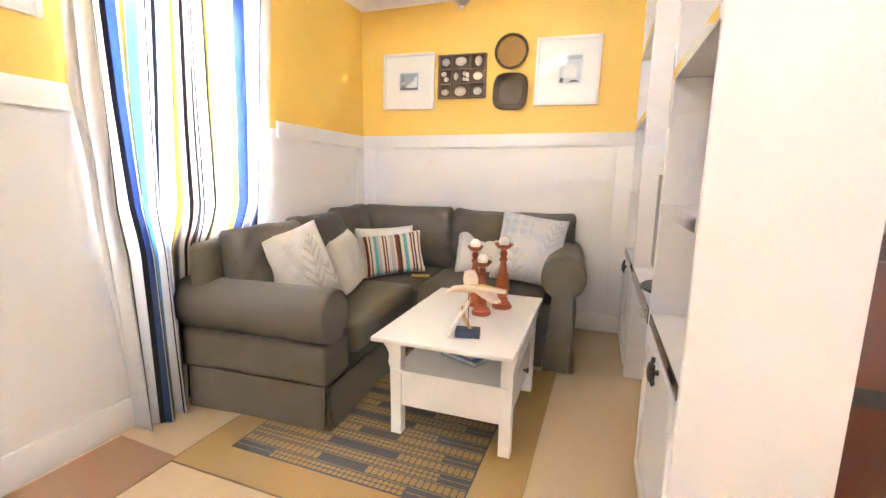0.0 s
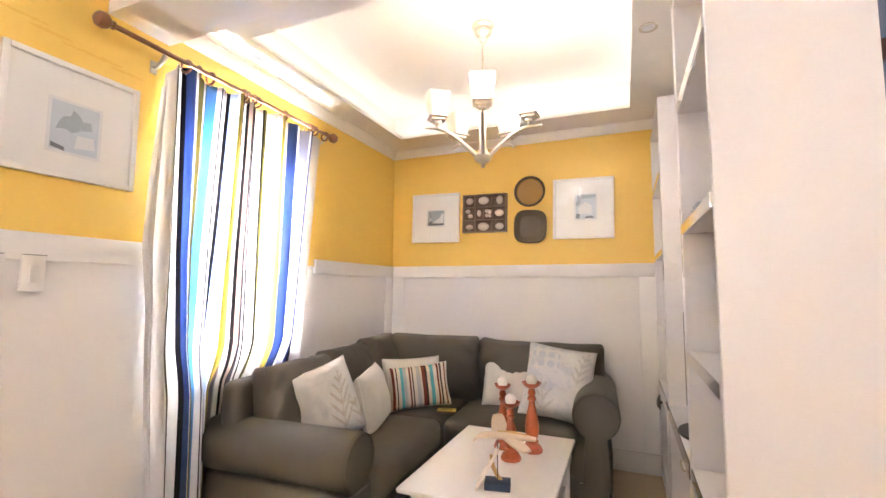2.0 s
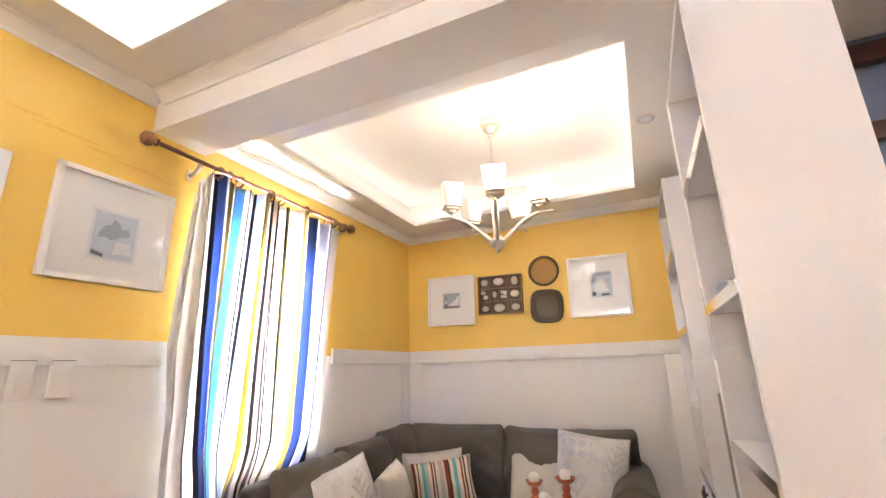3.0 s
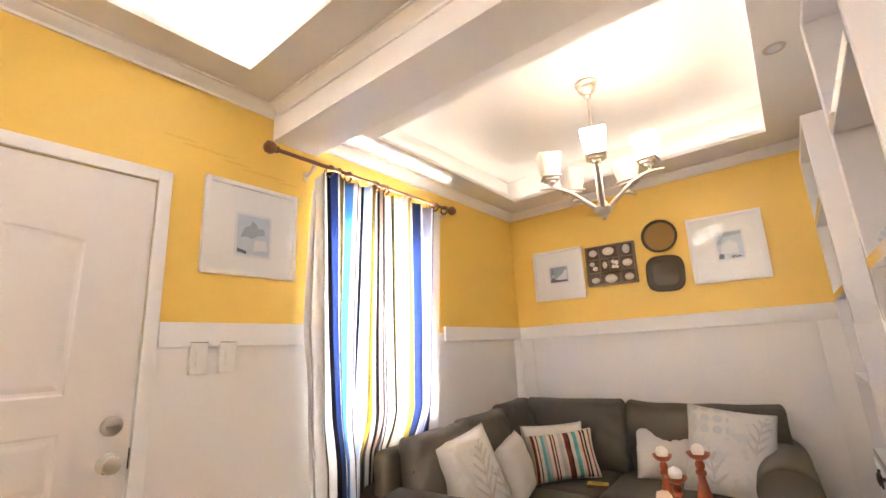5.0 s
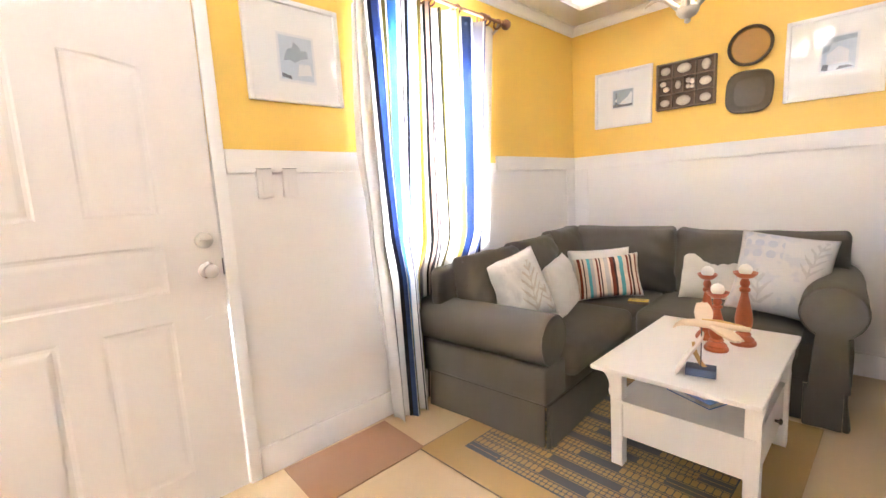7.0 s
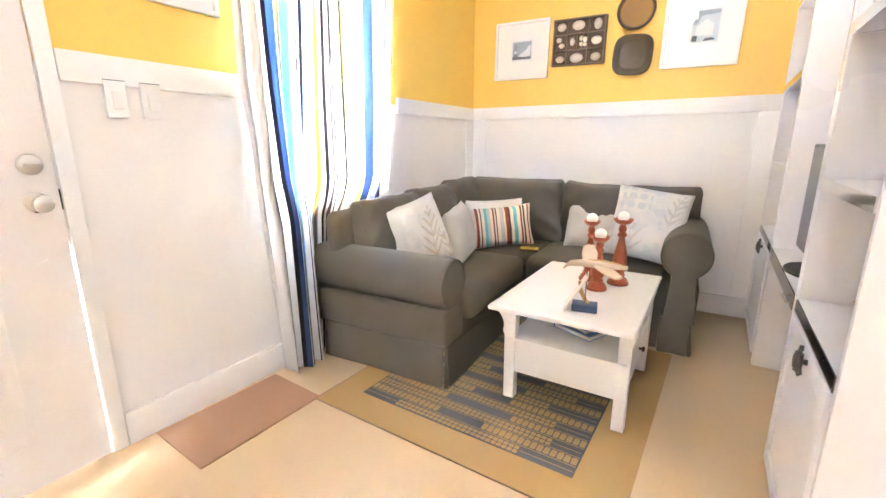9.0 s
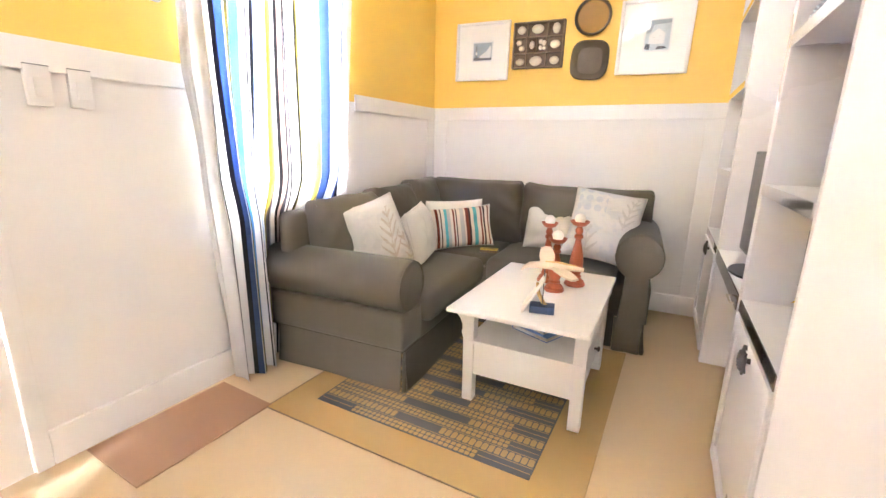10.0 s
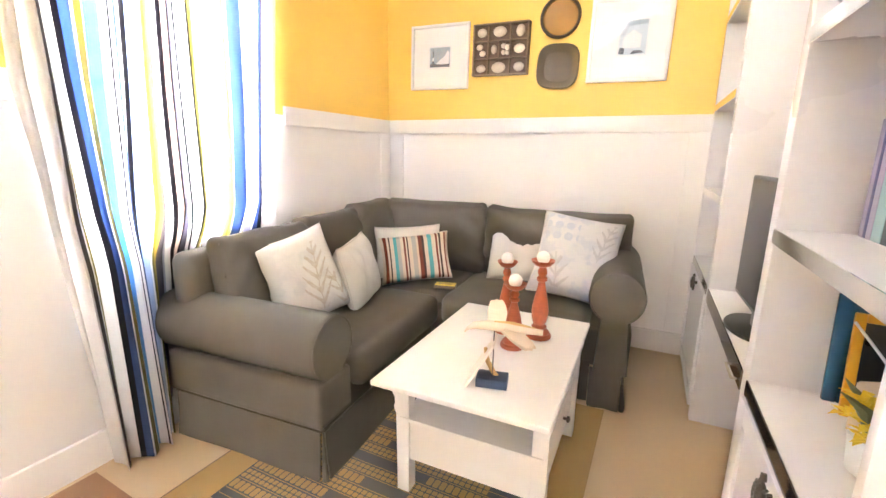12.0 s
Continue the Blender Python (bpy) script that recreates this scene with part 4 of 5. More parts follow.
z = SHELVES[0] + 0.001
y = -1.718
for thick, high, material, label in ((0.022, 0.255, B_LILAC, "lilac grey cloth book standing upright"), (0.012, 0.262, B_INDIGO, "thin indigo book standing upright"), (0.026, 0.25, B_LILAC, "pale lilac book standing upright"),
                                     (0.045, 0.25, B_TEAL, "pale teal book standing upright"), (0.035, 0.245, BLACK, "dark book standing upright"), (0.04, 0.24, B_TEAL, "teal book standing upright"), (0.03, 0.25, B_INDIGO, "indigo book standing upright")):
    y -= thick + 0.001
    book(2.325, y, z, 0.125, thick, high, material, label)


def open_frame(name, m, w, h, t, bar, material, label, fill):
    root = thing(name, m, label, "picture frame")
    bm = B()
    for x0, x1, z0, z1 in ((-w / 2, -w / 2 + bar, 0, h), (w / 2 - bar, w / 2, 0, h), (-w / 2 + bar, w / 2 - bar, 0, bar), (-w / 2 + bar, w / 2 - bar, h - bar, h)):
        bx(bm, x0, x1, 0, t, z0, z1, 0.004)
    part("moulding", bm, material, root)
    bm = B()
    bx(bm, -w / 2 + bar, w / 2 - bar, t * 0.55, t * 0.7, bar, h - bar)
    part("backing", bm, fill, root)
    return root


open_frame("picture_frame", pose(2.389, -1.738, CT + 0.001, -5, 0, -3), 0.136, 0.268, 0.018, 0.026, B_NAVY, "navy blue wooden picture frame leaning on the counter", B_NAVY)
open_frame("picture_frame", pose(2.392, -1.806, CT + 0.001, -8, 0, -6), 0.116, 0.242, 0.016, 0.020, B_YEL, "golden yellow picture frame leaning on the counter", BLACK)

vase = thing("flower_pot", (2.312, -2.020, CT + 0.0005), "small clear pot of yellow artificial flowers on the counter", "flower pot")
bm = B()
lathe(bm, [(0.030, 0), (0.034, 0.004), (0.040, 0.07), (0.041, 0.075), (0.036, 0.075)], 0, 0, 0, 18)
part("pot", bm, PWHITE, vase)
rnd = random.Random(11)
for i in range(16):
    a, r, h = rnd.uniform(0, math.tau), rnd.uniform(0.01, 0.055), rnd.uniform(0.07, 0.15)
    c = Vector((r * math.cos(a), r * math.sin(a), h))
    bm = B()
    for kx in range(6):
        t = kx * math.tau / 6 + rnd.random()
        tip = c + Vector((0.030 * math.cos(t), 0.030 * math.sin(t), 0.008 * math.sin(3 * t)))
        side = Vector((-math.sin(t), math.cos(t), 0.2)) * 0.009
        m_ = (c + tip) / 2 + Vector((0, 0, 0.006))
        vs = [bm.verts.new(p) for p in (c, m_ + side, tip, m_ - side)]
        lo = [bm.verts.new(p - Vector((0, 0, 0.0012))) for p in (c, m_ + side, tip, m_ - side)]
        bm.faces.new(vs), bm.faces.new(lo[::-1])
        for q in range(4):
            bm.faces.new((vs[q], vs[(q + 1) % 4], lo[(q + 1) % 4], lo[q]))
    part("flower", bm, PETAL, vase)
for i in range(6):
    a = i * 1.1
    bm = B()
    pts = [(0.005 * math.cos(a), 0.005 * math.sin(a), 0.06), (0.03 * math.cos(a), 0.03 * math.sin(a), 0.13), (0.07 * math.cos(a), 0.07 * math.sin(a), 0.16)]
    tube(bm, pts, [0.003, 0.011, 0.001], 6)
    part("leaf", bm, GREEN, vase)

# pale wooden piece with a ribbon, between frame and flowers
bm = B()
prism(bm, [(-0.040, 0), (0.038, 0), (0.046, 0.10), (0.02, 0.125), (-0.035, 0.11)], "y", -0.008, 0.008)
bmesh.ops.bevel(bm, geom=bm.edges[:], offset=0.003, segments=2, affect="EDGES")
solid("wooden_plaque", bm, DRIFT, "small bleached wooden plaque leaning on the counter", "plaque", m=pose(2.365, -1.875, CT + 0.002, -14, 0, -14))
bm = B()
tube(bm, [(2.318, -1.822, CT + 0.235), (2.345, -1.86, CT + 0.195), (2.385, -1.91, CT + 0.135)], 0.003, 8)
solid("white_stick", bm, PWHITE, "thin white stick leaning across the frames", "stick")

# shells on the upper shelf
for (x, y, s) in ((2.245, -1.745, 1.0), (2.25, -1.83, 0.7)):
    bm = B()
    for i in range(9):
        a = -0.9 + 1.8 * i / 8
        tube(bm, [(0, 0, 0.012), (0.03 * s * math.sin(a), 0.01, 0.035 * s * math.cos(a) + 0.012), (0.06 * s * math.sin(a), 0.0, 0.075 * s * math.cos(a) + 0.012)], [0.004 * s, 0.009 * s, 0.006 * s], 6)
    solid("seashell", bm, SHELLM, "ribbed blue and white seashell on the upper shelf", "shell", m=pose(x, y, SHELVES[1] - 0.004, 8, 0, -55), group="seashells")

# ---- next space: dark wooden cabinet against the slate wall ----
cab = thing("dark_cabinet", (2.56, -1.86, 0), "dark mahogany cabinet with black fittings", "cabinet")
bm = B()
bx(bm, 0, 1.2, 0, 0.30, 0.06, 0.98, 0.004)
part("body", bm, MAHOG, cab)
bm = B()
bx(bm, -0.02, 1.22, -0.02, 0.30, 0.981, 1.02, 0.006)
part("top", bm, MAHOG, cab)
for i in range(3):
    bm = B()
    bx(bm, 0.03 + 0.39 * i, 0.39 + 0.39 * i, -0.014, -0.0005, 0.10, 0.94, 0.004)
    d = part("door", bm, MAHOG, cab)
    bm = B()
    bx(bm, 0.08 + 0.39 * i, 0.34 + 0.39 * i, -0.018, -0.0145, 0.50, 0.56, 0.002)
    part("fitting", bm, BLACK, d)
bm = B()
bx(bm, 0.02, 1.18, 0.03, 0.27, 0, 0.059)
part("plinth", bm, BLACK, cab)
bm = B()
bx(bm, WX + 0.03, 4.6, -1.60, -1.551, 2.10, 2.17, 0.004)
bx(bm, WX + 0.03, 4.6, -1.60, -1.551, 2.42, 2.50, 0.004)
setting("picture_rail", bm, MAHOG, "dark wooden rail on the slate wall", "trim")

# ---- recessed downlight ----
dl = thing("downlight", (2.115, -1.30, SOF), "round recessed ceiling spotlight with chrome ring", "downlight")
bm = B()
lathe(bm, [(0.030, -0.001), (0.042, -0.004), (0.044, -0.001), (0.044, 0.0)], 0, 0, 0, 24)
part("ring", bm, CHROME, dl)
bm = B()
lathe(bm, [(0.010, -0.0045), (0.026, -0.0035), (0.028, -0.001)], 0, 0, 0, 20)
part("lens", bm, PWHITE, dl)

# ---- chandelier ----
CX, CY, CZ = 1.265, -1.24, 2.80
ch = thing("chandelier", (CX, CY, CZ), "brushed nickel chandelier with five square glass shades, two brightly lit", "chandelier")
bm = B()
lathe(bm, [(0.030, 0), (0.062, -0.002), (0.064, -0.014), (0.052, -0.021), (0.047, -0.028), (0.051, -0.042), (0.045, -0.057), (0.026, -0.070), (0.017, -0.078), (0.022, -0.088), (0.018, -0.098), (0.008, -0.104)], 0, 0, 0, 28)
part("canopy", bm, CHROME, ch)
HZ = 2.005 - CZ
bm = B()
tube(bm, [(0, 0, -0.07), (0, 0, -0.40)], 0.006, 10)
part("stem", bm, CHROME, ch)
for a in (90, 210, 330):
    bm = B()
    dx, dy = 0.018 * math.cos(radians(a)), 0.018 * math.sin(radians(a))
    tube(bm, [(dx * 0.4, dy * 0.4, -0.38), (dx, dy, -0.43), (dx, dy, HZ + 0.06)], 0.0055, 8)
    part("column_rod", bm, CHROME, ch)
bm = B()
lathe(bm, [(0.003, HZ - 0.040), (0.011, HZ - 0.036), (0.014, HZ - 0.029), (0.010, HZ - 0.022), (0.018, HZ - 0.016), (0.036, HZ - 0.006), (0.047, HZ + 0.010), (0.049, HZ + 0.024), (0.042, HZ + 0.036), (0.030, HZ + 0.044), (0.026, HZ + 0.058), (0.010, HZ + 0.068)], 0, 0, 0, 24)
part("hub", bm, CHROME, ch)


def shade_mesh():
    bm = B()
    prof = [(0.042, 0.0), (0.054, 0.06), (0.063, 0.128)]
    rings = []
    for r, z in prof + [(0.059, 0.128), (0.051, 0.06), (0.040, 0.006)]:
        ring = []
        c = 0.28 * r
        for sx, sy, a0 in ((1, 1, 0), (-1, 1, 90), (-1, -1, 180), (1, -1, 270)):
            for a in (0, 30, 60, 90):
                ring.append(bm.verts.new((sx * (r - c) + c * math.cos(radians(a0 + a)), sy * (r - c) + c * math.sin(radians(a0 + a)), z)))
        rings.append(ring)
    for a, b in zip(rings, rings[1:]):
        for i in range(16):
            bm.faces.new((a[i], a[(i + 1) % 16], b[(i + 1) % 16], b[i]))
    bm.faces.new(rings[-1])
    return bm


LIT = (0, 1)
R, SZ = 0.262, HZ + 0.226
for i in range(5):
    a = radians(-73 + 72 * i)
    c, s = math.cos(a), math.sin(a)
    bm = B()
    prof = [(0.030, HZ + 0.020), (0.075, HZ + 0.056), (0.120, HZ + 0.094), (0.170, HZ + 0.130), (0.220, HZ + 0.152), (0.262, HZ + 0.160), (0.330, HZ + 0.156)]
    tube(bm, [(c * r, s * r, z) for r, z in prof], [0.013, 0.012, 0.011, 0.011, 0.010, 0.009, 0.004], 10)
    arm = part("arm", bm, CHROME, ch)
    bm = B()
    for k, (h0, h1, w) in enumerate(((0.0, 0.016, 0.020), (0.0162, 0.030, 0.036), (0.0302, 0.0385, 0.050))):
        bx(bm, -w, w, -w, w, HZ + 0.187 + h0, HZ + 0.187 + h1, 0.002)
    lathe(bm, [(0.012, HZ + 0.160), (0.008, HZ + 0.172), (0.014, HZ + 0.1868)], 0, 0, 0, 12)
    bmesh.ops.transform(bm, matrix=Matrix.Translation((c * R, s * R, 0)) @ Matrix.Rotation(a, 4, "Z"), verts=bm.verts[:])
    part("cup", bm, CHROME, arm)
    bm = shade_mesh()
    bmesh.ops.transform(bm, matrix=Matrix.Translation((c * R, s * R, SZ)) @ Matrix.Rotation(a, 4, "Z"), verts=bm.verts[:])
    lit = i in LIT
    part("shade", bm, SHADE if lit else SHADE_OFF, arm, "brightly lit frosted white glass shade" if lit else "unlit cream frosted glass shade with a faint added glow", sharp=60)


# ---- wall decoration ----
def framed_print(name, m, w, h, bar, photo, label, shapes):
    """A framed print hung flat: x across, z up from its middle, front at -y."""
    root = thing(name, m, label, "framed picture", "framed prints")
    bm = B()
    o = [(-w / 2, w / 2, -h / 2, h / 2)]
    for x0, x1, z0, z1 in ((-w / 2, -w / 2 + bar, -h / 2, h / 2), (w / 2 - bar, w / 2, -h / 2, h / 2), (-w / 2 + bar, w / 2 - bar, -h / 2, -h / 2 + bar), (-w / 2 + bar, w / 2 - bar, h / 2 - bar, h / 2)):
        bx(bm, x0, x1, -0.024, -0.001, z0, z1, 0.004)
    part("moulding", bm, FRAMEW, root)
    bm = B()
    bx(bm, -w / 2 + bar, w / 2 - bar, -0.011, -0.002, -h / 2 + bar, h / 2 - bar)
    mt = part("mat_board", bm, PAPER, root)
    x0, x1, z0, z1 = photo
    bm = B()
    bx(bm, x0 - 0.012, x1 + 0.012, -0.0118, -0.0112, z0 - 0.012, z1 + 0.012)
    part("inner_mat", bm, PWHITE, root)
    bm = B()
    bx(bm, x0, x1, -0.0126, -0.012, z0, z1)
    ph = part("photo", bm, shapes[0], root)
    for material, outline in shapes[1]:
        bm = B()
        prism(bm, [(x0 + u * (x1 - x0), z0 + v * (z1 - z0)) for u, v in outline], "y", -0.0132, -0.0128)
        part("printed_shape", bm, material, ph)
    bm = B()
    bx(bm, -w / 2 + bar, w / 2 - bar, -0.0185, -0.0170, -h / 2 + bar, h / 2 - bar)
    part("glass", bm, GLASS, root).visible_shadow = False


lighthouse = (PBLUE, [(PDARK, [(0, 0), (1, 0), (1, 0.16), (0.6, 0.12), (0.2, 0.2), (0, 0.18)]), (PWHITE, [(0.3, 0.15), (0.95, 0.14), (0.98, 0.7), (0.9, 0.85), (0.75, 0.55), (0.45, 0.32)]),
                      (PDARK, [(0.10, 0.2), (0.22, 0.2), (0.20, 0.32), (0.12, 0.32)]), (PWHITE, [(0.12, 0.33), (0.20, 0.33), (0.19, 0.5), (0.13, 0.5)]), (PDARK, [(0.13, 0.51), (0.19, 0.51), (0.18, 0.68), (0.14, 0.68)]), (PDARK, [(0.11, 0.7), (0.21, 0.7), (0.16, 0.92)])])
harbour = (PPALE, [(PBLUE, [(0.1, 0.82), (1, 0.88), (1, 1), (0.1, 1)]), (PWHITE, [(0.15, 0.2), (0.8, 0.2), (0.8, 0.55), (0.5, 0.72), (0.15, 0.5)]), (PDARK, [(0, 0.05), (0.2, 0.02), (0.22, 0.2), (0.05, 0.22)]), (PDARK, [(0.45, 0.02), (0.95, 0.05), (0.8, 0.12), (0.55, 0.12)]), (PBLUE, [(0.0, 0.55), (0.2, 0.6), (0.3, 0.85), (0.05, 0.75)])])
street = (PPALE, [(PBLUE, [(0.10, 0.42), (0.30, 0.46), (0.42, 0.40), (0.60, 0.48), (0.66, 0.66), (0.58, 0.80), (0.44, 0.88), (0.38, 0.74), (0.24, 0.70), (0.16, 0.58)]), (PBLUE, [(0.62, 0.5), (0.86, 0.55), (0.82, 0.72), (0.66, 0.70)]), (PWHITE, [(0.5, 0.1), (0.95, 0.15), (0.9, 0.4), (0.55, 0.38)]), (PDARK, [(0.02, 0.05), (0.3, 0.0), (0.3, 0.08), (0.02, 0.14)])])
framed_print("framed_print", pose(0.437, -0.001, 1.913, 0, 1.0, 0), 0.452, 0.435, 0.020, (-0.075, 0.08, -0.065, 0.065), "white framed print of a lighthouse with wide mat", lighthouse)
framed_print("framed_print", pose(1.688, -0.001, 1.922, 0, 1.0, 0), 0.455, 0.475, 0.022, (-0.055, 0.095, -0.085, 0.105), "white framed pale blue print with wide mat", harbour)
framed_print("framed_print", pose(0.001, -2.551, 1.928, 0, 0, 90), 0.462, 0.45, 0.022, (-0.075, 0.085, -0.12, 0.07), "white framed pale print hanging beside the curtain", street)

box_ = thing("egg_display_box", pose(0.894, -0.001, 1.927, 0, 0.8, 0), "dark wooden divided box of stone eggs on the wall", "display box")
bw, bh, t = 0.385, 0.325, 0.010
bm = B()
bx(bm, -bw / 2, bw / 2, -0.004, -0.001, -bh / 2, bh / 2)
part("back", bm, DARKWOOD, box_)
bm = B()
for x0, x1, z0, z1 in ((-bw / 2, -bw / 2 + t, -bh / 2, bh / 2), (bw / 2 - t, bw / 2, -bh / 2, bh / 2), (-bw / 2 + t, bw / 2 - t, -bh / 2, -bh / 2 + t), (-bw / 2 + t, bw / 2 - t, bh / 2 - t, bh / 2)):
    bx(bm, x0, x1, -0.046, -0.0041, z0, z1, 0.0015, 1)
part("rim", bm, BOXWOOD, box_)
cols = (-bw / 2 + 0.108, bw / 2 - 0.125)
rows_ = (-bh / 2 + 0.108, bh / 2 - 0.108)
for x in cols:
    bm = B()
    bx(bm, x - 0.003, x + 0.003, -0.042, -0.0041, -bh / 2 + t, bh / 2 - t)
    part("divider", bm, BOXWOOD, box_)
for z in rows_:
    bm = B()
    bx(bm, -bw / 2 + t, bw / 2 - t, -0.0415, -0.0041, z - 0.003, z + 0.003)
    part("divider", bm, BOXWOOD, box_)
bm = B()
bx(bm, -0.012, -0.007, -0.040, -0.0041, rows_[0] + 0.003, rows_[1] - 0.003)
part("divider", bm, BOXWOOD, box_)
eggs = [(-0.135, -0.115, 0.030, 0.022), (-0.01, -0.112, 0.044, 0.031), (0.13, -0.112, 0.032, 0.026), (-0.15, 0.022, 0.020, 0.017), (-0.128, -0.018, 0.020, 0.017), (-0.048, 0.003, 0.017, 0.026), (0.02, 0.022, 0.016, 0.016), (0.045, 0.012, 0.014, 0.018), (0.02, -0.018, 0.014, 0.015), (0.046, -0.022, 0.013, 0.013), (0.128, 0.0, 0.034, 0.026),
        (-0.135, 0.110, 0.030, 0.026), (-0.01, 0.112, 0.042, 0.030), (0.13, 0.110, 0.026, 0.034)]
for x, z, rx_, rz_ in eggs:
    bm = B()
    ball(bm, (0, 0, 0), 1.0, 14, 9, (rx_ * 1.12, 0.017, rz_ * 1.12))
    eg = solid("stone_egg", bm, EGG, "smooth speckled stone egg in the wooden box", "egg", group="stone eggs")
    eg.matrix_world = box_.matrix_world @ Matrix.Translation((x, -0.022, z))

plate = thing("round_plate", pose(1.277, -0.001, 2.085, 90, 0, 0), "round amber glazed plate with a dark rim on the wall", "plate")
bm = B()
lathe(bm, [(0.004, 0.012), (0.09, 0.012), (0.104, 0.016), (0.108, 0.024), (0.104, 0.002), (0.05, 0.001)], 0, 0, 0, 40)
part("well", bm, AMBER, plate)
bm = B()
ro = [(0.1045, 0.0165), (0.110, 0.028), (0.122, 0.034), (0.127, 0.030), (0.122, 0.012), (0.108, 0.002)]
rings = [[bm.verts.new((r * math.cos(i * math.tau / 44), r * math.sin(i * math.tau / 44), z)) for i in range(44)] for r, z in ro]
for a_, b_ in zip(rings, rings[1:] + rings[:1]):
    for i in range(44):
        bm.faces.new((a_[i], a_[(i + 1) % 44], b_[(i + 1) % 44], b_[i]))
part("rim", bm, UMBER, plate, "dark brown glazed rim")

bm = B()
prof = [(0.10, 0.001), (0.130, 0.014), (0.136, 0.026), (0.128, 0.029), (0.106, 0.020), (0.092, 0.010), (0.086, 0.007)]
rings = []
for r, z in prof:
    ring = []
    for i in range(48):
        t = i * math.tau / 48
        c, s = math.cos(t), math.sin(t)
        q = (abs(c) ** 3.4 + abs(s) ** 3.4) ** (-1 / 3.4)
        ring.append(bm.verts.new((r * q * c * 0.98, r * q * s, z)))
    rings.append(ring)
for a_, b_ in zip(rings, rings[1:]):
    for i in range(48):
        bm.faces.new((a_[i], a_[(i + 1) % 48], b_[(i + 1) % 48], b_[i]))
bm.faces.new(rings[-1]), bm.faces.new(rings[0])
solid("square_plate", bm, UMBER, "rounded square dark brown glazed plate on the wall", "plate", m=pose(1.278, -0.001, 1.797, 90, 3, 0))


# ---- corner sofa ----
SR = radians(3.2)
sofa = thing("corner_sofa", Matrix.Translation((0.868, -1.885, 0)) @ Matrix.Rotation(SR, 4, "Z"), "grey olive cloth corner sofa with rolled arms and pleated skirt", "sofa")
XL, XR, YB = -0.765, 1.095, 1.76
SEAT = 0.455


def rolled_arm(name, along, p0, p1, c, r, zc, label=""):
    """A scroll arm: an upright slab with a rounded roll along its top."""
    bm = B()
    pts = []
    for i in range(26):
        t = radians(-62 + 304 * i / 25)
        pts.append((c + r * math.cos(t), zc + r * math.sin(t)))
    lo = 0.20
    outline = [(c + 0.080, lo)] + pts + [(c - 0.080, lo)]
    n = 9
    rings = []
    L_ = p1 - p0
    stations = [(p0, 0.955), (p0 + 0.006, 0.985), (p0 + 0.016, 1.0)] + [(p0 + 0.016 + (L_ - 0.032) * k / n, 1.0) for k in range(1, n)] + [(p1 - 0.016, 1.0), (p1 - 0.006, 0.985), (p1, 0.955)]
    zm = 0.45
    for d, sc in stations:
        ring = []
        for q, zq in outline:
            w = 1 + 0.006 * math.sin(d * 17 + zq * 9)
            q2, z2 = c + (q - c) * sc * w, (zm + (zq - zm) * sc) if zq > zm else zq
            ring.append(bm.verts.new((d, q2, z2) if along == "x" else (q2, d, z2)))
        rings.append(ring)
    k = len(outline)
    for a_, b_ in zip(rings, rings[1:]):
        for i in range(k):
            bm.faces.new((a_[i], a_[(i + 1) % k], b_[(i + 1) % k], b_[i]))
    bm.faces.new(rings[0]), bm.faces.new(rings[-1])
    return part(name, bm, SOFA, sofa, label, sharp=50)


bm = B()
puffed(bm, XL, -0.005, 0.02, YB, 0.19, 0.40, 0.02, 0.004, 6, 0.003)
part("base", bm, SOFA, sofa)
bm = B()
puffed(bm, 0.0, XR - 0.02, 1.02, YB, 0.19, 0.40, 0.02, 0.004, 6, 0.003)
part("base", bm, SOFA, sofa)
rolled_arm("arm", "x", XL - 0.08, -0.002, 0.100, 0.130, 0.515)
bm = B()
puffed(bm, XL - 0.03, 0.004, -0.002, 0.205, 0.214, 0.400, 0.016, 0.006, 6, 0.002)
part("arm_panel", bm, SOFA, sofa)
rolled_arm("arm", "y", 0.945, YB, 0.992, 0.130, 0.585)
for r, c in ((0.122, ("x", -0.0005, 0.100, 0.515)), (0.122, ("y", 0.9435, 0.992, 0.585))):
    bm = B()
    pts = []
    for i in range(33):
        t = radians(-62 + 304 * i / 32)
        p, q = c[2] + r * math.cos(t), c[3] + r * math.sin(t)
        pts.append((c[1], p, q) if c[0] == "x" else (p, c[1], q))
    tube(bm, pts, 0.0035, 6)
    part("arm_piping", bm, SOFA, sofa)
# frame of the back behind the loose cushions
bm = B()
puffed(bm, XL, XL + 0.12, 0.03, YB, 0.38, 0.825, 0.045, 0.008, 6, 0.004)
part("back_frame", bm, SOFA, sofa)
bm = B()
puffed(bm, XL + 0.12, XR - 0.12, YB - 0.10, YB, 0.38, 0.835, 0.045, 0.008, 6, 0.004)
part("back_frame", bm, SOFA, sofa)
# seat cushions
for k, (x0, x1, y0, y1) in enumerate(((XL + 0.10, 0.05, 0.215, 1.03), (XL + 0.10, 0.065, 1.035, YB - 0.09), (0.075, 0.868, 0.985, YB - 0.09))):
    bm = B()
    puffed(bm, x0, x1, y0, y1, 0.285, SEAT, 0.045, 0.018, 10, 0.010, k * 3.1)
    part("seat_cushion", bm, SOFA, sofa)
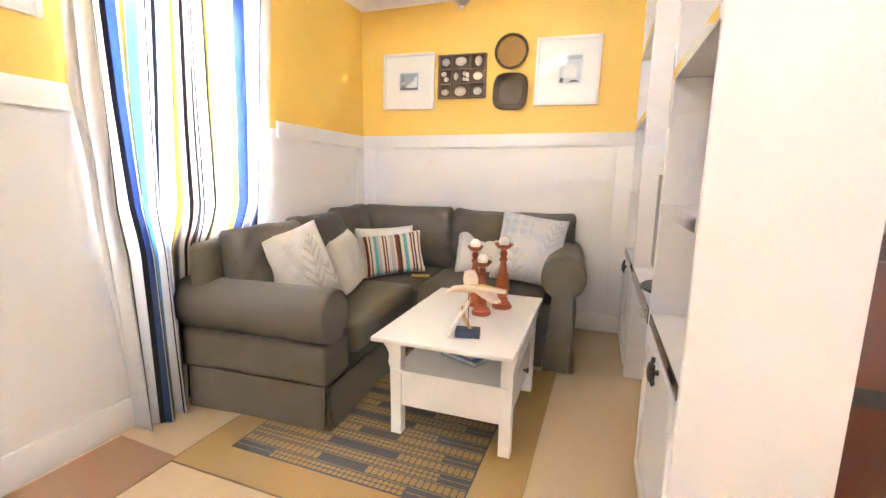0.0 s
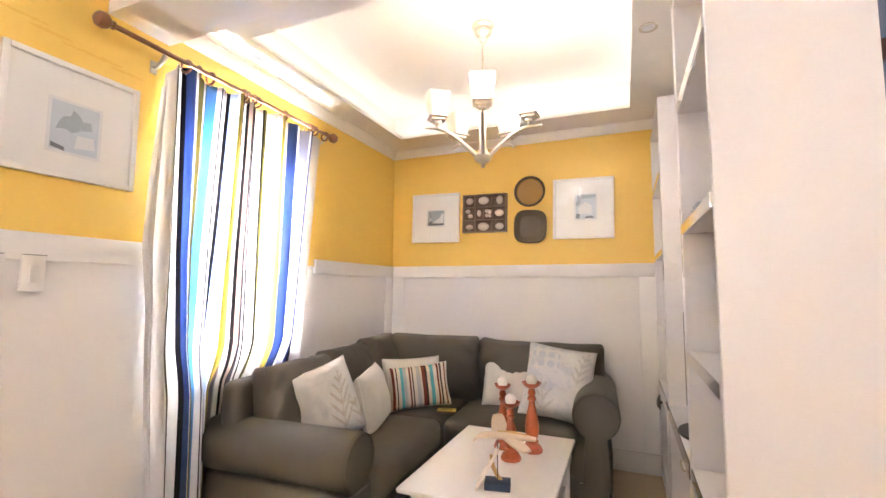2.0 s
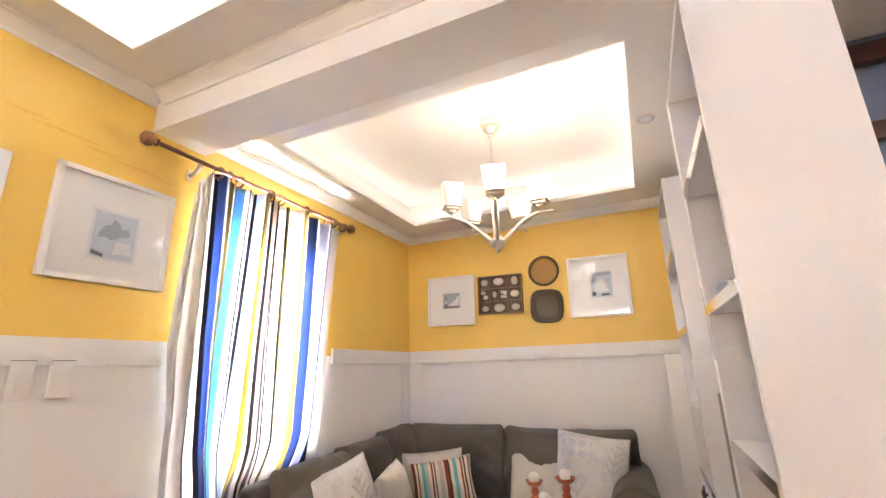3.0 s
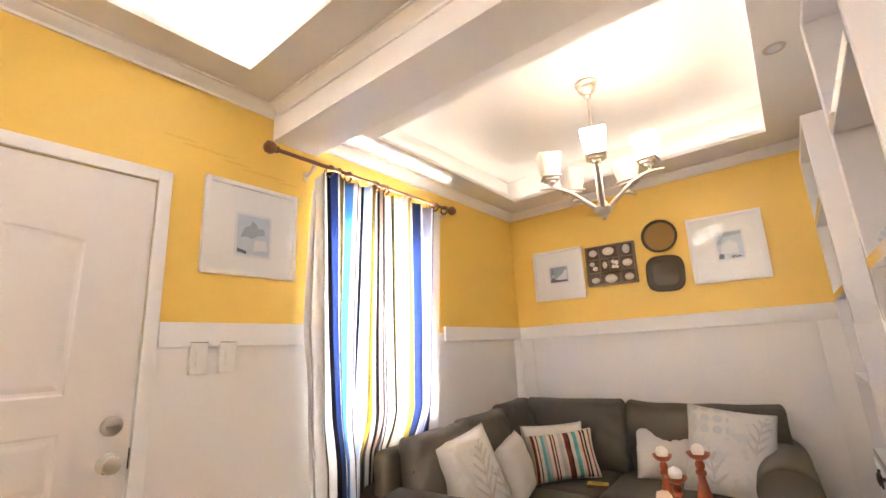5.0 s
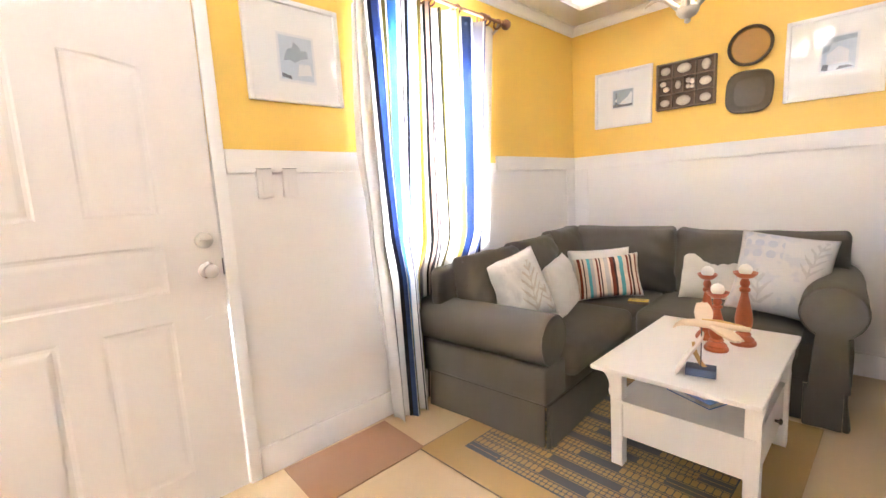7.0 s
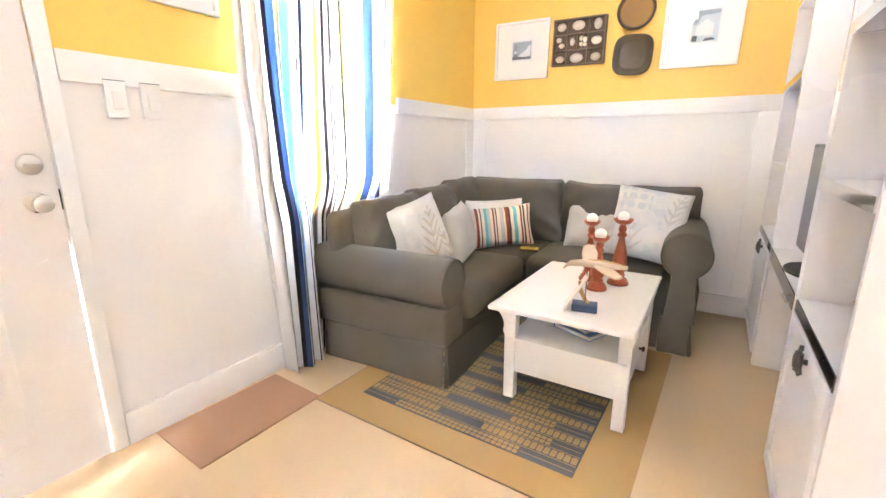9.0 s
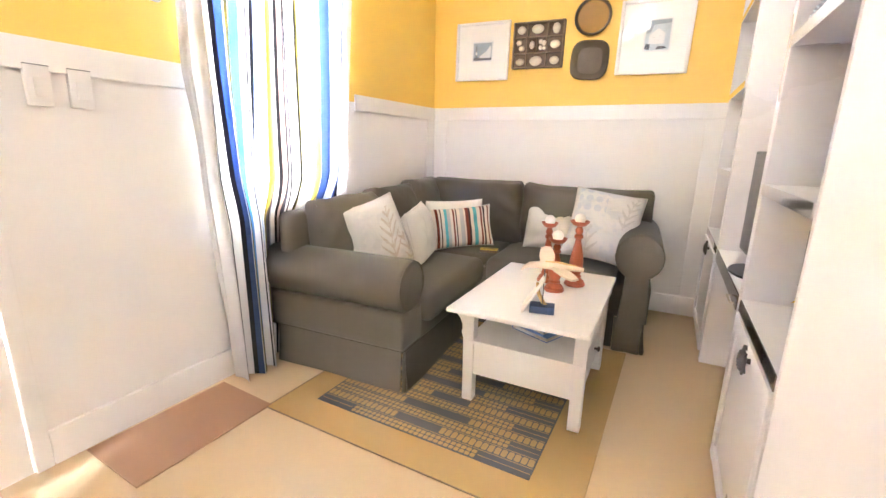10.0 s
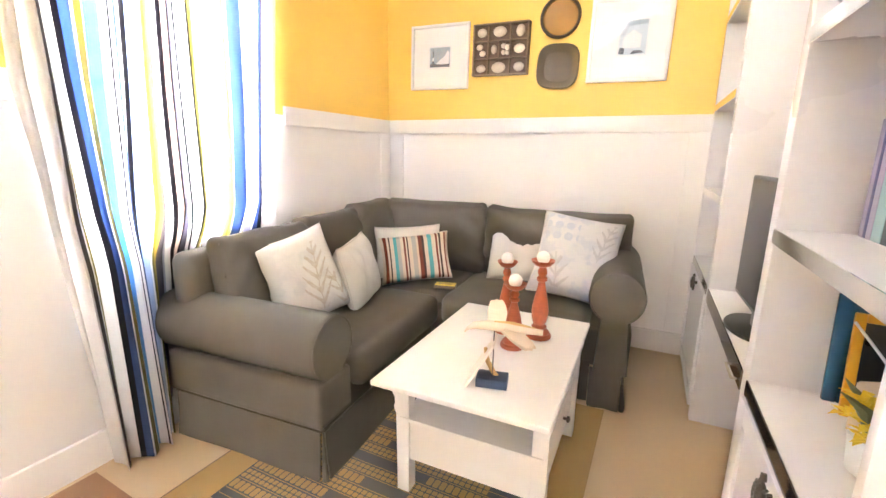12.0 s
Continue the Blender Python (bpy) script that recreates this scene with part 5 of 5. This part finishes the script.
# loose back cushions
backs = [(pose(XL + 0.195, 0.385, 0.668, 0, -9, 0), 0.17, 0.52, 0.42), (pose(XL + 0.185, 0.885, 0.680, 0, -7, 0), 0.16, 0.48, 0.42),
         (pose(XL + 0.180, 1.350, 0.695, 0, -6, 3), 0.16, 0.46, 0.44), (pose(-0.215, YB - 0.165, 0.685, 9, 0, 0), 0.74, 0.16, 0.46), (pose(0.605, YB - 0.165, 0.672, 9, 0.8, 0), 0.89, 0.16, 0.45)]
for k, (m, sx, sy, sz) in enumerate(backs):
    bm = B()
    puffed(bm, -sx / 2, sx / 2, -sy / 2, sy / 2, -sz / 2, sz / 2, 0.034, 0.055, 22, 0.012, k * 7.7, (1, 0.25, 0.16) if sx < sy else (0.25, 1, 0.16))
    for v in bm.verts:
        across, thick = (v.co.x / sx, "y") if sx > sy else (v.co.y / sy, "x")
        ear = min(1.0, abs(2 * across)) ** 5 * max(0.0, min(1.0, 2 * v.co.z / sz)) ** 5
        v.co.z += 0.024 * ear
        crease = 0.011 * math.sin(46 * v.co.z + 30 * across * across + 3 * k) * abs(2 * across) ** 2.5
        if thick == "y":
            v.co.y = v.co.y * (1 - 0.45 * ear) + (crease if v.co.y < -0.03 else 0)
            v.co.x *= 0.985
        else:
            v.co.x = v.co.x * (1 - 0.45 * ear) + (crease if v.co.x > 0.03 else 0)
            v.co.y *= 0.985
    bmesh.ops.transform(bm, matrix=m, verts=bm.verts[:])
    part("back_cushion", bm, SOFA_DK, sofa)


def skirt(p, q, n_):
    """A flat hanging skirt panel that flares slightly to its hem."""
    bm = B()
    p, q, n = Vector(p), Vector(q), Vector(n_)
    cols_ = 26
    outer, inner = [], []
    for i in range(cols_ + 1):
        u = i / cols_
        c = p.lerp(q, u)
        for lst, off in ((outer, 0.0), (inner, -0.006)):
            wob = 0.004 * math.sin(u * 9 + p.x * 7)
            lst.append([bm.verts.new(c + n * (off + 0.010 + (0.016 + wob) * v * v) + Vector((0, 0, 0.212 - 0.203 * v))) for v in (0, 0.04, 0.3, 0.6, 1.0)])
    for lst in (outer, inner):
        for a_, b_ in zip(lst, lst[1:]):
            for k in range(4):
                bm.faces.new((a_[k], a_[k + 1], b_[k + 1], b_[k]))
    for a_, b_ in ((0, 0), (cols_, cols_)):
        for k in range(4):
            bm.faces.new((outer[a_][k], outer[a_][k + 1], inner[a_][k + 1], inner[a_][k]))
    for k in (0, 4):
        for i in range(cols_):
            bm.faces.new((outer[i][k], outer[i + 1][k], inner[i + 1][k], inner[i][k]))
    part("skirt", bm, SOFA, sofa, sharp=55)


for pts in ([(XL, -0.002, 0.214), (0.0, -0.002, 0.214), (0.012, 0.012, 0.214), (0.012, 0.99, 0.214)], [(0.02, 1.003, 0.214), (0.895, 1.003, 0.214)], [(0.90, 0.955, 0.214), (1.05, 0.955, 0.214), (1.062, 0.972, 0.214), (1.062, YB, 0.214)]):
    bm = B()
    tube(bm, pts, 0.0032, 6)
    part("skirt_piping", bm, SOFA, sofa)
skirt((XL, 0.012, 0), (-0.006, 0.012, 0), (0, -1, 0))
skirt((0.0, 0.016, 0), (0.0, 1.0, 0), (1, 0, 0))
skirt((0.012, 1.015, 0), (0.895, 1.015, 0), (0, -1, 0))
skirt((0.903, 0.968, 0), (1.048, 0.968, 0), (0, -1, 0))
skirt((1.05, 0.975, 0), (1.05, YB, 0), (1, 0, 0))
# inverted pleats at the corners
for x, y in ((0.0, 0.014), (1.05, 0.970), (0.898, 0.972)):
    bm = B()
    tube(bm, [(x + 0.002, y - 0.002, 0.21), (x + 0.008, y - 0.008, 0.10), (x + 0.013, y - 0.013, 0.008)], [0.003, 0.009, 0.013], 8)
    part("pleat", bm, SOFA, sofa)


# ---- throw pillows ----
def pillow(name, m, w, h, t, material, label, uv=False, seed=0.0):
    """A stuffed square: pinched corners, soft belly, piped edge; x across, z up, front at -y."""
    n = 22
    root = thing(name, m, label, "pillow", "throw pillows")
    me = bpy.data.meshes.new("cover")
    verts, faces, uvs = [], [], []

    def prof(u, v):
        e = max(0.0, (1 - u ** 4)) ** 0.52 * max(0.0, (1 - v ** 4)) ** 0.52
        return t / 2 * e
    for side in (-1, 1):
        for j in range(n + 1):
            for i in range(n + 1):
                u, v = -1 + 2 * i / n, -1 + 2 * j / n
                x = u * w / 2 * (1 - 0.07 * (1 - v * v) * abs(u) ** 3)
                z = v * h / 2 * (1 - 0.07 * (1 - u * u) * abs(v) ** 3)
                y = side * prof(u, v)
                wr = noise.noise(Vector((u * 2.3 + seed, v * 2.3, side))) * 0.012 + 0.004 * math.sin(11 * (u + 0.6 * v) + seed) * abs(u) ** 1.5 + 0.006 * noise.noise(Vector((u * 7 + seed, v * 2, side * 3)))
                verts.append((x, y + wr * (1 - max(u * u, v * v)) * 1.3, z + h / 2))
                uvs.append((i / n, j / n))
    o = (n + 1) ** 2
    for s_ in range(2):
        for j in range(n):
            for i in range(n):
                a = s_ * o + j * (n + 1) + i
                q = (a, a + 1, a + n + 2, a + n + 1)
                faces.append(q if s_ == 0 else q[::-1])
    me.from_pydata(verts, [], faces)
    lay = me.uv_layers.new(name="cloth")
    for p in me.polygons:
        for li, vi in zip(p.loop_indices, p.vertices):
            lay.data[li].uv = uvs[vi]
    bm = B()
    bm.from_mesh(me)
    bmesh.ops.remove_doubles(bm, verts=bm.verts[:], dist=0.0004)
    bm.to_mesh(me)
    bm.free()
    me.polygons.foreach_set("use_smooth", [True] * len(me.polygons))
    me.materials.append(material)
    c = new("cover", me)
    c.parent = root
    bm = B()
    ring = []
    for i in range(n):
        ring.append((-1 + 2 * i / n, -1))
    for i in range(n):
        ring.append((1, -1 + 2 * i / n))
    for i in range(n):
        ring.append((1 - 2 * i / n, 1))
    for i in range(n):
        ring.append((-1, 1 - 2 * i / n))
    pts = [(u * w / 2 * (1 - 0.07 * (1 - v * v) * abs(u) ** 3), 0, v * h / 2 * (1 - 0.07 * (1 - u * u) * abs(v) ** 3) + h / 2) for u, v in ring]
    tube(bm, pts + pts[:1], 0.0042, 6)
    part("piping", bm, LINEN if not uv else LINEN, root)
    return root


CR, TL_, RD, BK, GY = (0.66, 0.56, 0.44), (0.10, 0.36, 0.40), (0.16, 0.035, 0.018), (0.05, 0.03, 0.025), (0.42, 0.40, 0.37)
PST = [(0.0, CR), (0.05, RD), (0.10, CR), (0.13, BK), (0.15, CR), (0.20, TL_), (0.25, GY), (0.30, CR), (0.34, RD), (0.37, CR), (0.39, BK), (0.41, CR), (0.46, GY), (0.52, CR), (0.55, RD), (0.60, BK), (0.63, CR), (0.68, TL_), (0.74, CR), (0.80, RD), (0.83, CR), (0.85, BK), (0.88, CR), (0.93, RD), (0.96, CR)]
STRIPE_P = striped("striped_pillow_canvas", PST, bump=0.3)
zs_ = SEAT + 0.012
pillow("throw_pillow", pose(0.545, -1.490, zs_ + 0.005, -17, -14, 68), 0.355, 0.42, 0.17, LEAF_P, "pale cotton pillow printed with beige leaves, propped on the sofa", seed=1)
pillow("throw_pillow", pose(0.600, -1.20, zs_ + 0.012, -10, -9, 100), 0.275, 0.34, 0.15, LINEN, "plain pale linen pillow standing on the sofa", seed=5)
pillow("throw_pillow", pose(0.560, -0.665, zs_, -16, -3, 30), 0.42, 0.33, 0.12, LINEN, "pale linen pillow behind the striped one", seed=8)
pillow("throw_pillow", pose(0.66, -0.74, zs_ + 0.008, -16, -5, 34), 0.43, 0.29, 0.13, STRIPE_P, "striped cream, brown and teal oblong pillow on the sofa", True, seed=9)
pillow("throw_pillow", pose(1.21, -0.43, zs_, -22, -3, 4), 0.42, 0.40, 0.13, LINEN, "pale grey linen pillow propped against the sofa back", seed=14)
pillow("throw_pillow", pose(1.545, -0.70, zs_ + 0.02, -34, 8, 6), 0.44, 0.50, 0.18, LEAF_B, "large pale pillow printed with blue leaves beside the arm", seed=21)

# small yellow card on the seat
card = thing("card_box", pose(0.865, -0.775, SEAT + 0.021, 0, 0, 14), "small yellow box with dark lettering bars on the seat", "box")
bm = B()
bx(bm, -0.062, 0.062, -0.03, 0.03, 0, 0.016, 0.002)
part("base", bm, DARKWOOD, card)
bm = B()
bx(bm, -0.060, 0.060, -0.029, 0.029, 0.0162, 0.022, 0.002)
lid = part("lid", bm, YCARD, card)
for y0 in (-0.014, 0.006):
    bm = B()
    bx(bm, -0.04, 0.04, y0, y0 + 0.007, 0.0222, 0.0226)
    part("lettering_bar", bm, DARKWOOD, lid)

# ---- coffee table ----
TX0, TX1, TY0, TY1, TZ = 1.098, 1.706, -1.887, -1.000, 0.490
tab = thing("coffee_table", (TX0, TY0, 0.006), "white painted wooden coffee table with lower shelf and bracketed legs", "table")
tw, tl, tz = TX1 - TX0, TY1 - TY0, TZ - 0.006
bm = B()
bx(bm, 0, tw, 0, tl, tz - 0.020, tz, 0.005, 3)
part("tabletop", bm, TABLEP, tab)
bm = B()
bx(bm, 0.03, tw - 0.012, 0.06, tl - 0.06, tz - 0.036, tz - 0.0205)
part("under_moulding", bm, TABLEP, tab)
lx = (0.047, tw - 0.017 - 0.05)
ly = (0.095, tl - 0.135 - 0.05)
for i, x in enumerate(lx):
    for j, y in enumerate(ly):
        bm = B()
        sx = -1 if i == 0 else 1
        o = x if i == 0 else x + 0.05
        q = x + 0.05 if i == 0 else x
        k = 1.0 if i == 0 else 0.28
        outline = [(o, 0), (q, 0), (q, tz - 0.0365)] + [(o + sx * k * d, tz - h) for d, h in ((0.044, 0.0365), (0.044, 0.050), (0.034, 0.062), (0.018, 0.078), (0.006, 0.104), (0.005, 0.125), (0.012, 0.140), (0.010, 0.155), (0.0, 0.168))]
        if i == 0:
            outline = outline[::-1]
        prism(bm, outline, "y", y, y + 0.05)
        bmesh.ops.bevel(bm, geom=[e for e in bm.edges], offset=0.002, segments=1, affect="EDGES")
        part("leg", bm, TABLEP, tab, sharp=30)
bm = B()
bx(bm, lx[0] + 0.012, lx[1] + 0.038, ly[0] - 0.004, ly[1] + 0.054, 0.296, 0.310, 0.002)
part("shelf", bm, TABLEP, tab)
bm = B()
bx(bm, lx[0] + 0.0505, lx[1] - 0.0005, ly[0] + 0.008, ly[0] + 0.024, 0.140, 0.2955)
part("front_apron", bm, TABLEP, tab)
bm = B()
bx(bm, lx[0] + 0.0505, lx[1] - 0.0005, ly[1] + 0.026, ly[1] + 0.042, 0.140, 0.2955)
part("back_apron", bm, TABLEP, tab)
for x in (lx[0] + 0.015, lx[1] + 0.019):
    bm = B()
    bx(bm, x, x + 0.016, ly[0] + 0.0505, ly[1] - 0.0005, 0.140, 0.2955)
    part("side_apron", bm, TABLEP, tab)
bm = B()
lathe(bm, [(0.006, 0), (0.006, 0.012), (0.013, 0.016), (0.012, 0.024), (0.003, 0.027)], 0, 0, 0, 14)
bmesh.ops.transform(bm, matrix=pose(lx[1] + 0.035, tl * 0.55, 0.22, 0, 90, 0), verts=bm.verts[:])
part("drawer_knob", bm, PEWTER, tab, "small dark knob")

# books on the lower shelf
for k, (m, w, d, h) in enumerate(((pose(1.43, -1.545, 0.3165, 0, 0, -24), 0.21, 0.15, 0.024), (pose(1.425, -1.54, 0.3415, 0, 0, -28), 0.18, 0.13, 0.018))):
    root = thing("book", m, "blue covered book lying on the table shelf", "book", "books on the table shelf")
    bm = B()
    bx(bm, -w / 2, w / 2, -d / 2, d / 2, 0, 0.003, 0.001, 1)
    bx(bm, -w / 2, w / 2, -d / 2, d / 2, h - 0.003, h, 0.001, 1)
    bx(bm, -w / 2, -w / 2 + 0.004, -d / 2, d / 2, 0.0031, h - 0.0031)
    part("cover", bm, B_BLUE, root)
    bm = B()
    bx(bm, -w / 2 + 0.0045, w / 2 - 0.004, -d / 2 + 0.004, d / 2 - 0.004, 0.0032, h - 0.0032)
    part("pages", bm, PAGES, root)
    if k == 0:
        bm = B()
        bx(bm, -0.08, 0.04, -d / 2 - 0.0006, -d / 2 - 0.0001, 0.007, 0.017)
        part("lettering_bar", bm, PWHITE, root)


# ---- candlesticks ----
def candlestick(x, y, h, s, tilt_z):
    root = thing("candlestick", (x, y, TZ + 0.0005), "turned distressed red-orange wooden candlestick with a white ball candle", "candlestick", "red candlesticks")
    base = [(0.0, 0), (0.048 * s, 0.0), (0.050 * s, 0.006), (0.048 * s, 0.014), (0.040 * s, 0.018), (0.043 * s, 0.024), (0.036 * s, 0.032), (0.026 * s, 0.040)]
    bm = B()
    lathe(bm, [(max(r, 0.001), z) for r, z in base], 0, 0, 0, 28)
    part("foot", bm, REDWOOD, root)
    a, b = 0.0405, h - 0.030
    L_ = b - a
    prof = [(0.024, 0), (0.030, 0.03), (0.022, 0.07), (0.026, 0.10), (0.031, 0.18), (0.033, 0.30), (0.028, 0.45), (0.019, 0.62), (0.014, 0.72), (0.013, 0.76), (0.020, 0.79), (0.020, 0.83), (0.013, 0.86), (0.018, 0.90), (0.018, 0.94), (0.012, 1.0)]
    bm = B()
    lathe(bm, [(r * s * 1.02, a + t * L_) for r, t in prof], 0, 0, 0, 24)
    part("shaft", bm, REDWOOD, root)
    bm = B()
    lathe(bm, [(0.012 * s, b + 0.0005), (0.030 * s, b + 0.008), (0.043 * s, b + 0.022), (0.046 * s, b + 0.030), (0.040 * s, b + 0.029), (0.028 * s, b + 0.017), (0.004, b + 0.012)], 0, 0, 0, 28)
    part("dish", bm, REDWOOD, root)
    bm = B()
    ball(bm, (0, 0, b + 0.013 + 0.027), 0.027, 20, 14)
    solid("ball_candle", bm, CANDLE, "white round candle in a wooden candlestick dish", "candle", m=root.matrix_world.copy(), group="ball candles")


candlestick(1.380, -1.275, 0.315, 0.92, 0)
candlestick(1.455, -1.410, 0.265, 0.98, 0)
candlestick(1.527, -1.265, 0.335, 1.05, 0)

# ---- wooden bird on a blue block ----
bird = thing("bird_sculpture", pose(1.478, -1.725, TZ + 0.0005, 0, 0, 12), "carved driftwood bird on a rod above a dark blue block", "sculpture")
bm = B()
bx(bm, -0.052, 0.052, -0.034, 0.034, 0, 0.032, 0.003)
part("block", bm, BLUEP, bird, "dark blue painted block")
bm = B()
tube(bm, [(0, 0.0, 0.0322), (0, 0.004, 0.20)], 0.0022, 8)
part("rod", bm, PEWTER, bird)
bm = B()
pts = [(-0.098, 0.0, 0.176), (-0.086, 0.0, 0.192), (-0.064, 0.0, 0.204), (-0.02, 0, 0.208), (0.05, 0, 0.206), (0.11, 0, 0.203), (0.155, 0, 0.201)]
tube(bm, pts, [0.002, 0.007, 0.013, 0.016, 0.017, 0.012, 0.009], 12)
part("body", bm, DRIFT, bird)
bm = B()
tube(bm, [(0.0, 0.0, 0.222), (0.06, 0.002, 0.220), (0.13, 0.002, 0.211)], [0.004, 0.008, 0.004], 8)
part("back_stripe", bm, DRIFT_Y, bird, "ochre painted back")


def wing(outline, z0, tilt, m):
    bm = B()
    prism(bm, outline, "z", -0.005, 0.005)
    bmesh.ops.bevel(bm, geom=[e for e in bm.edges], offset=0.003, segments=2, affect="EDGES")
    bmesh.ops.transform(bm, matrix=m, verts=bm.verts[:])
    part("wing", bm, DRIFT, bird)


wo = [(-0.02, 0), (0.035, 0), (0.045, 0.05), (0.040, 0.09), (0.030, 0.115), (0.020, 0.10), (0.012, 0.118), (0.003, 0.10), (-0.006, 0.112), (-0.014, 0.09), (-0.022, 0.05)]
wing([(x, y * 0.8) for x, y in wo], 0.2, 0, pose(0.0, 0.012, 0.212, 40, 0, 14))
wing([(x, -y) for x, y in wo], 0.2, 0, pose(0.035, -0.010, 0.204, 16, 0, 48))

# pale plaque leaning on a curved wooden strut
pl = thing("leaning_plaque", pose(1.395, -1.735, TZ + 0.001, 0, 0, -78), "narrow bleached wooden plaque leaning on a curved strut", "plaque")
bm = B()
bx(bm, -0.055, 0.055, -0.004, 0.004, 0, 0.175, 0.002)
bmesh.ops.transform(bm, matrix=pose(0, 0, 0.003, -30, 0, 0), verts=bm.verts[:])
part("board", bm, PALEW, pl)
bm = B()
tube(bm, [(0, 0.056, 0.125), (0, 0.064, 0.08), (0, 0.085, 0.04), (0, 0.115, 0.010)], [0.006, 0.009, 0.009, 0.006], 8)
part("strut", bm, DRIFT_Y, pl)
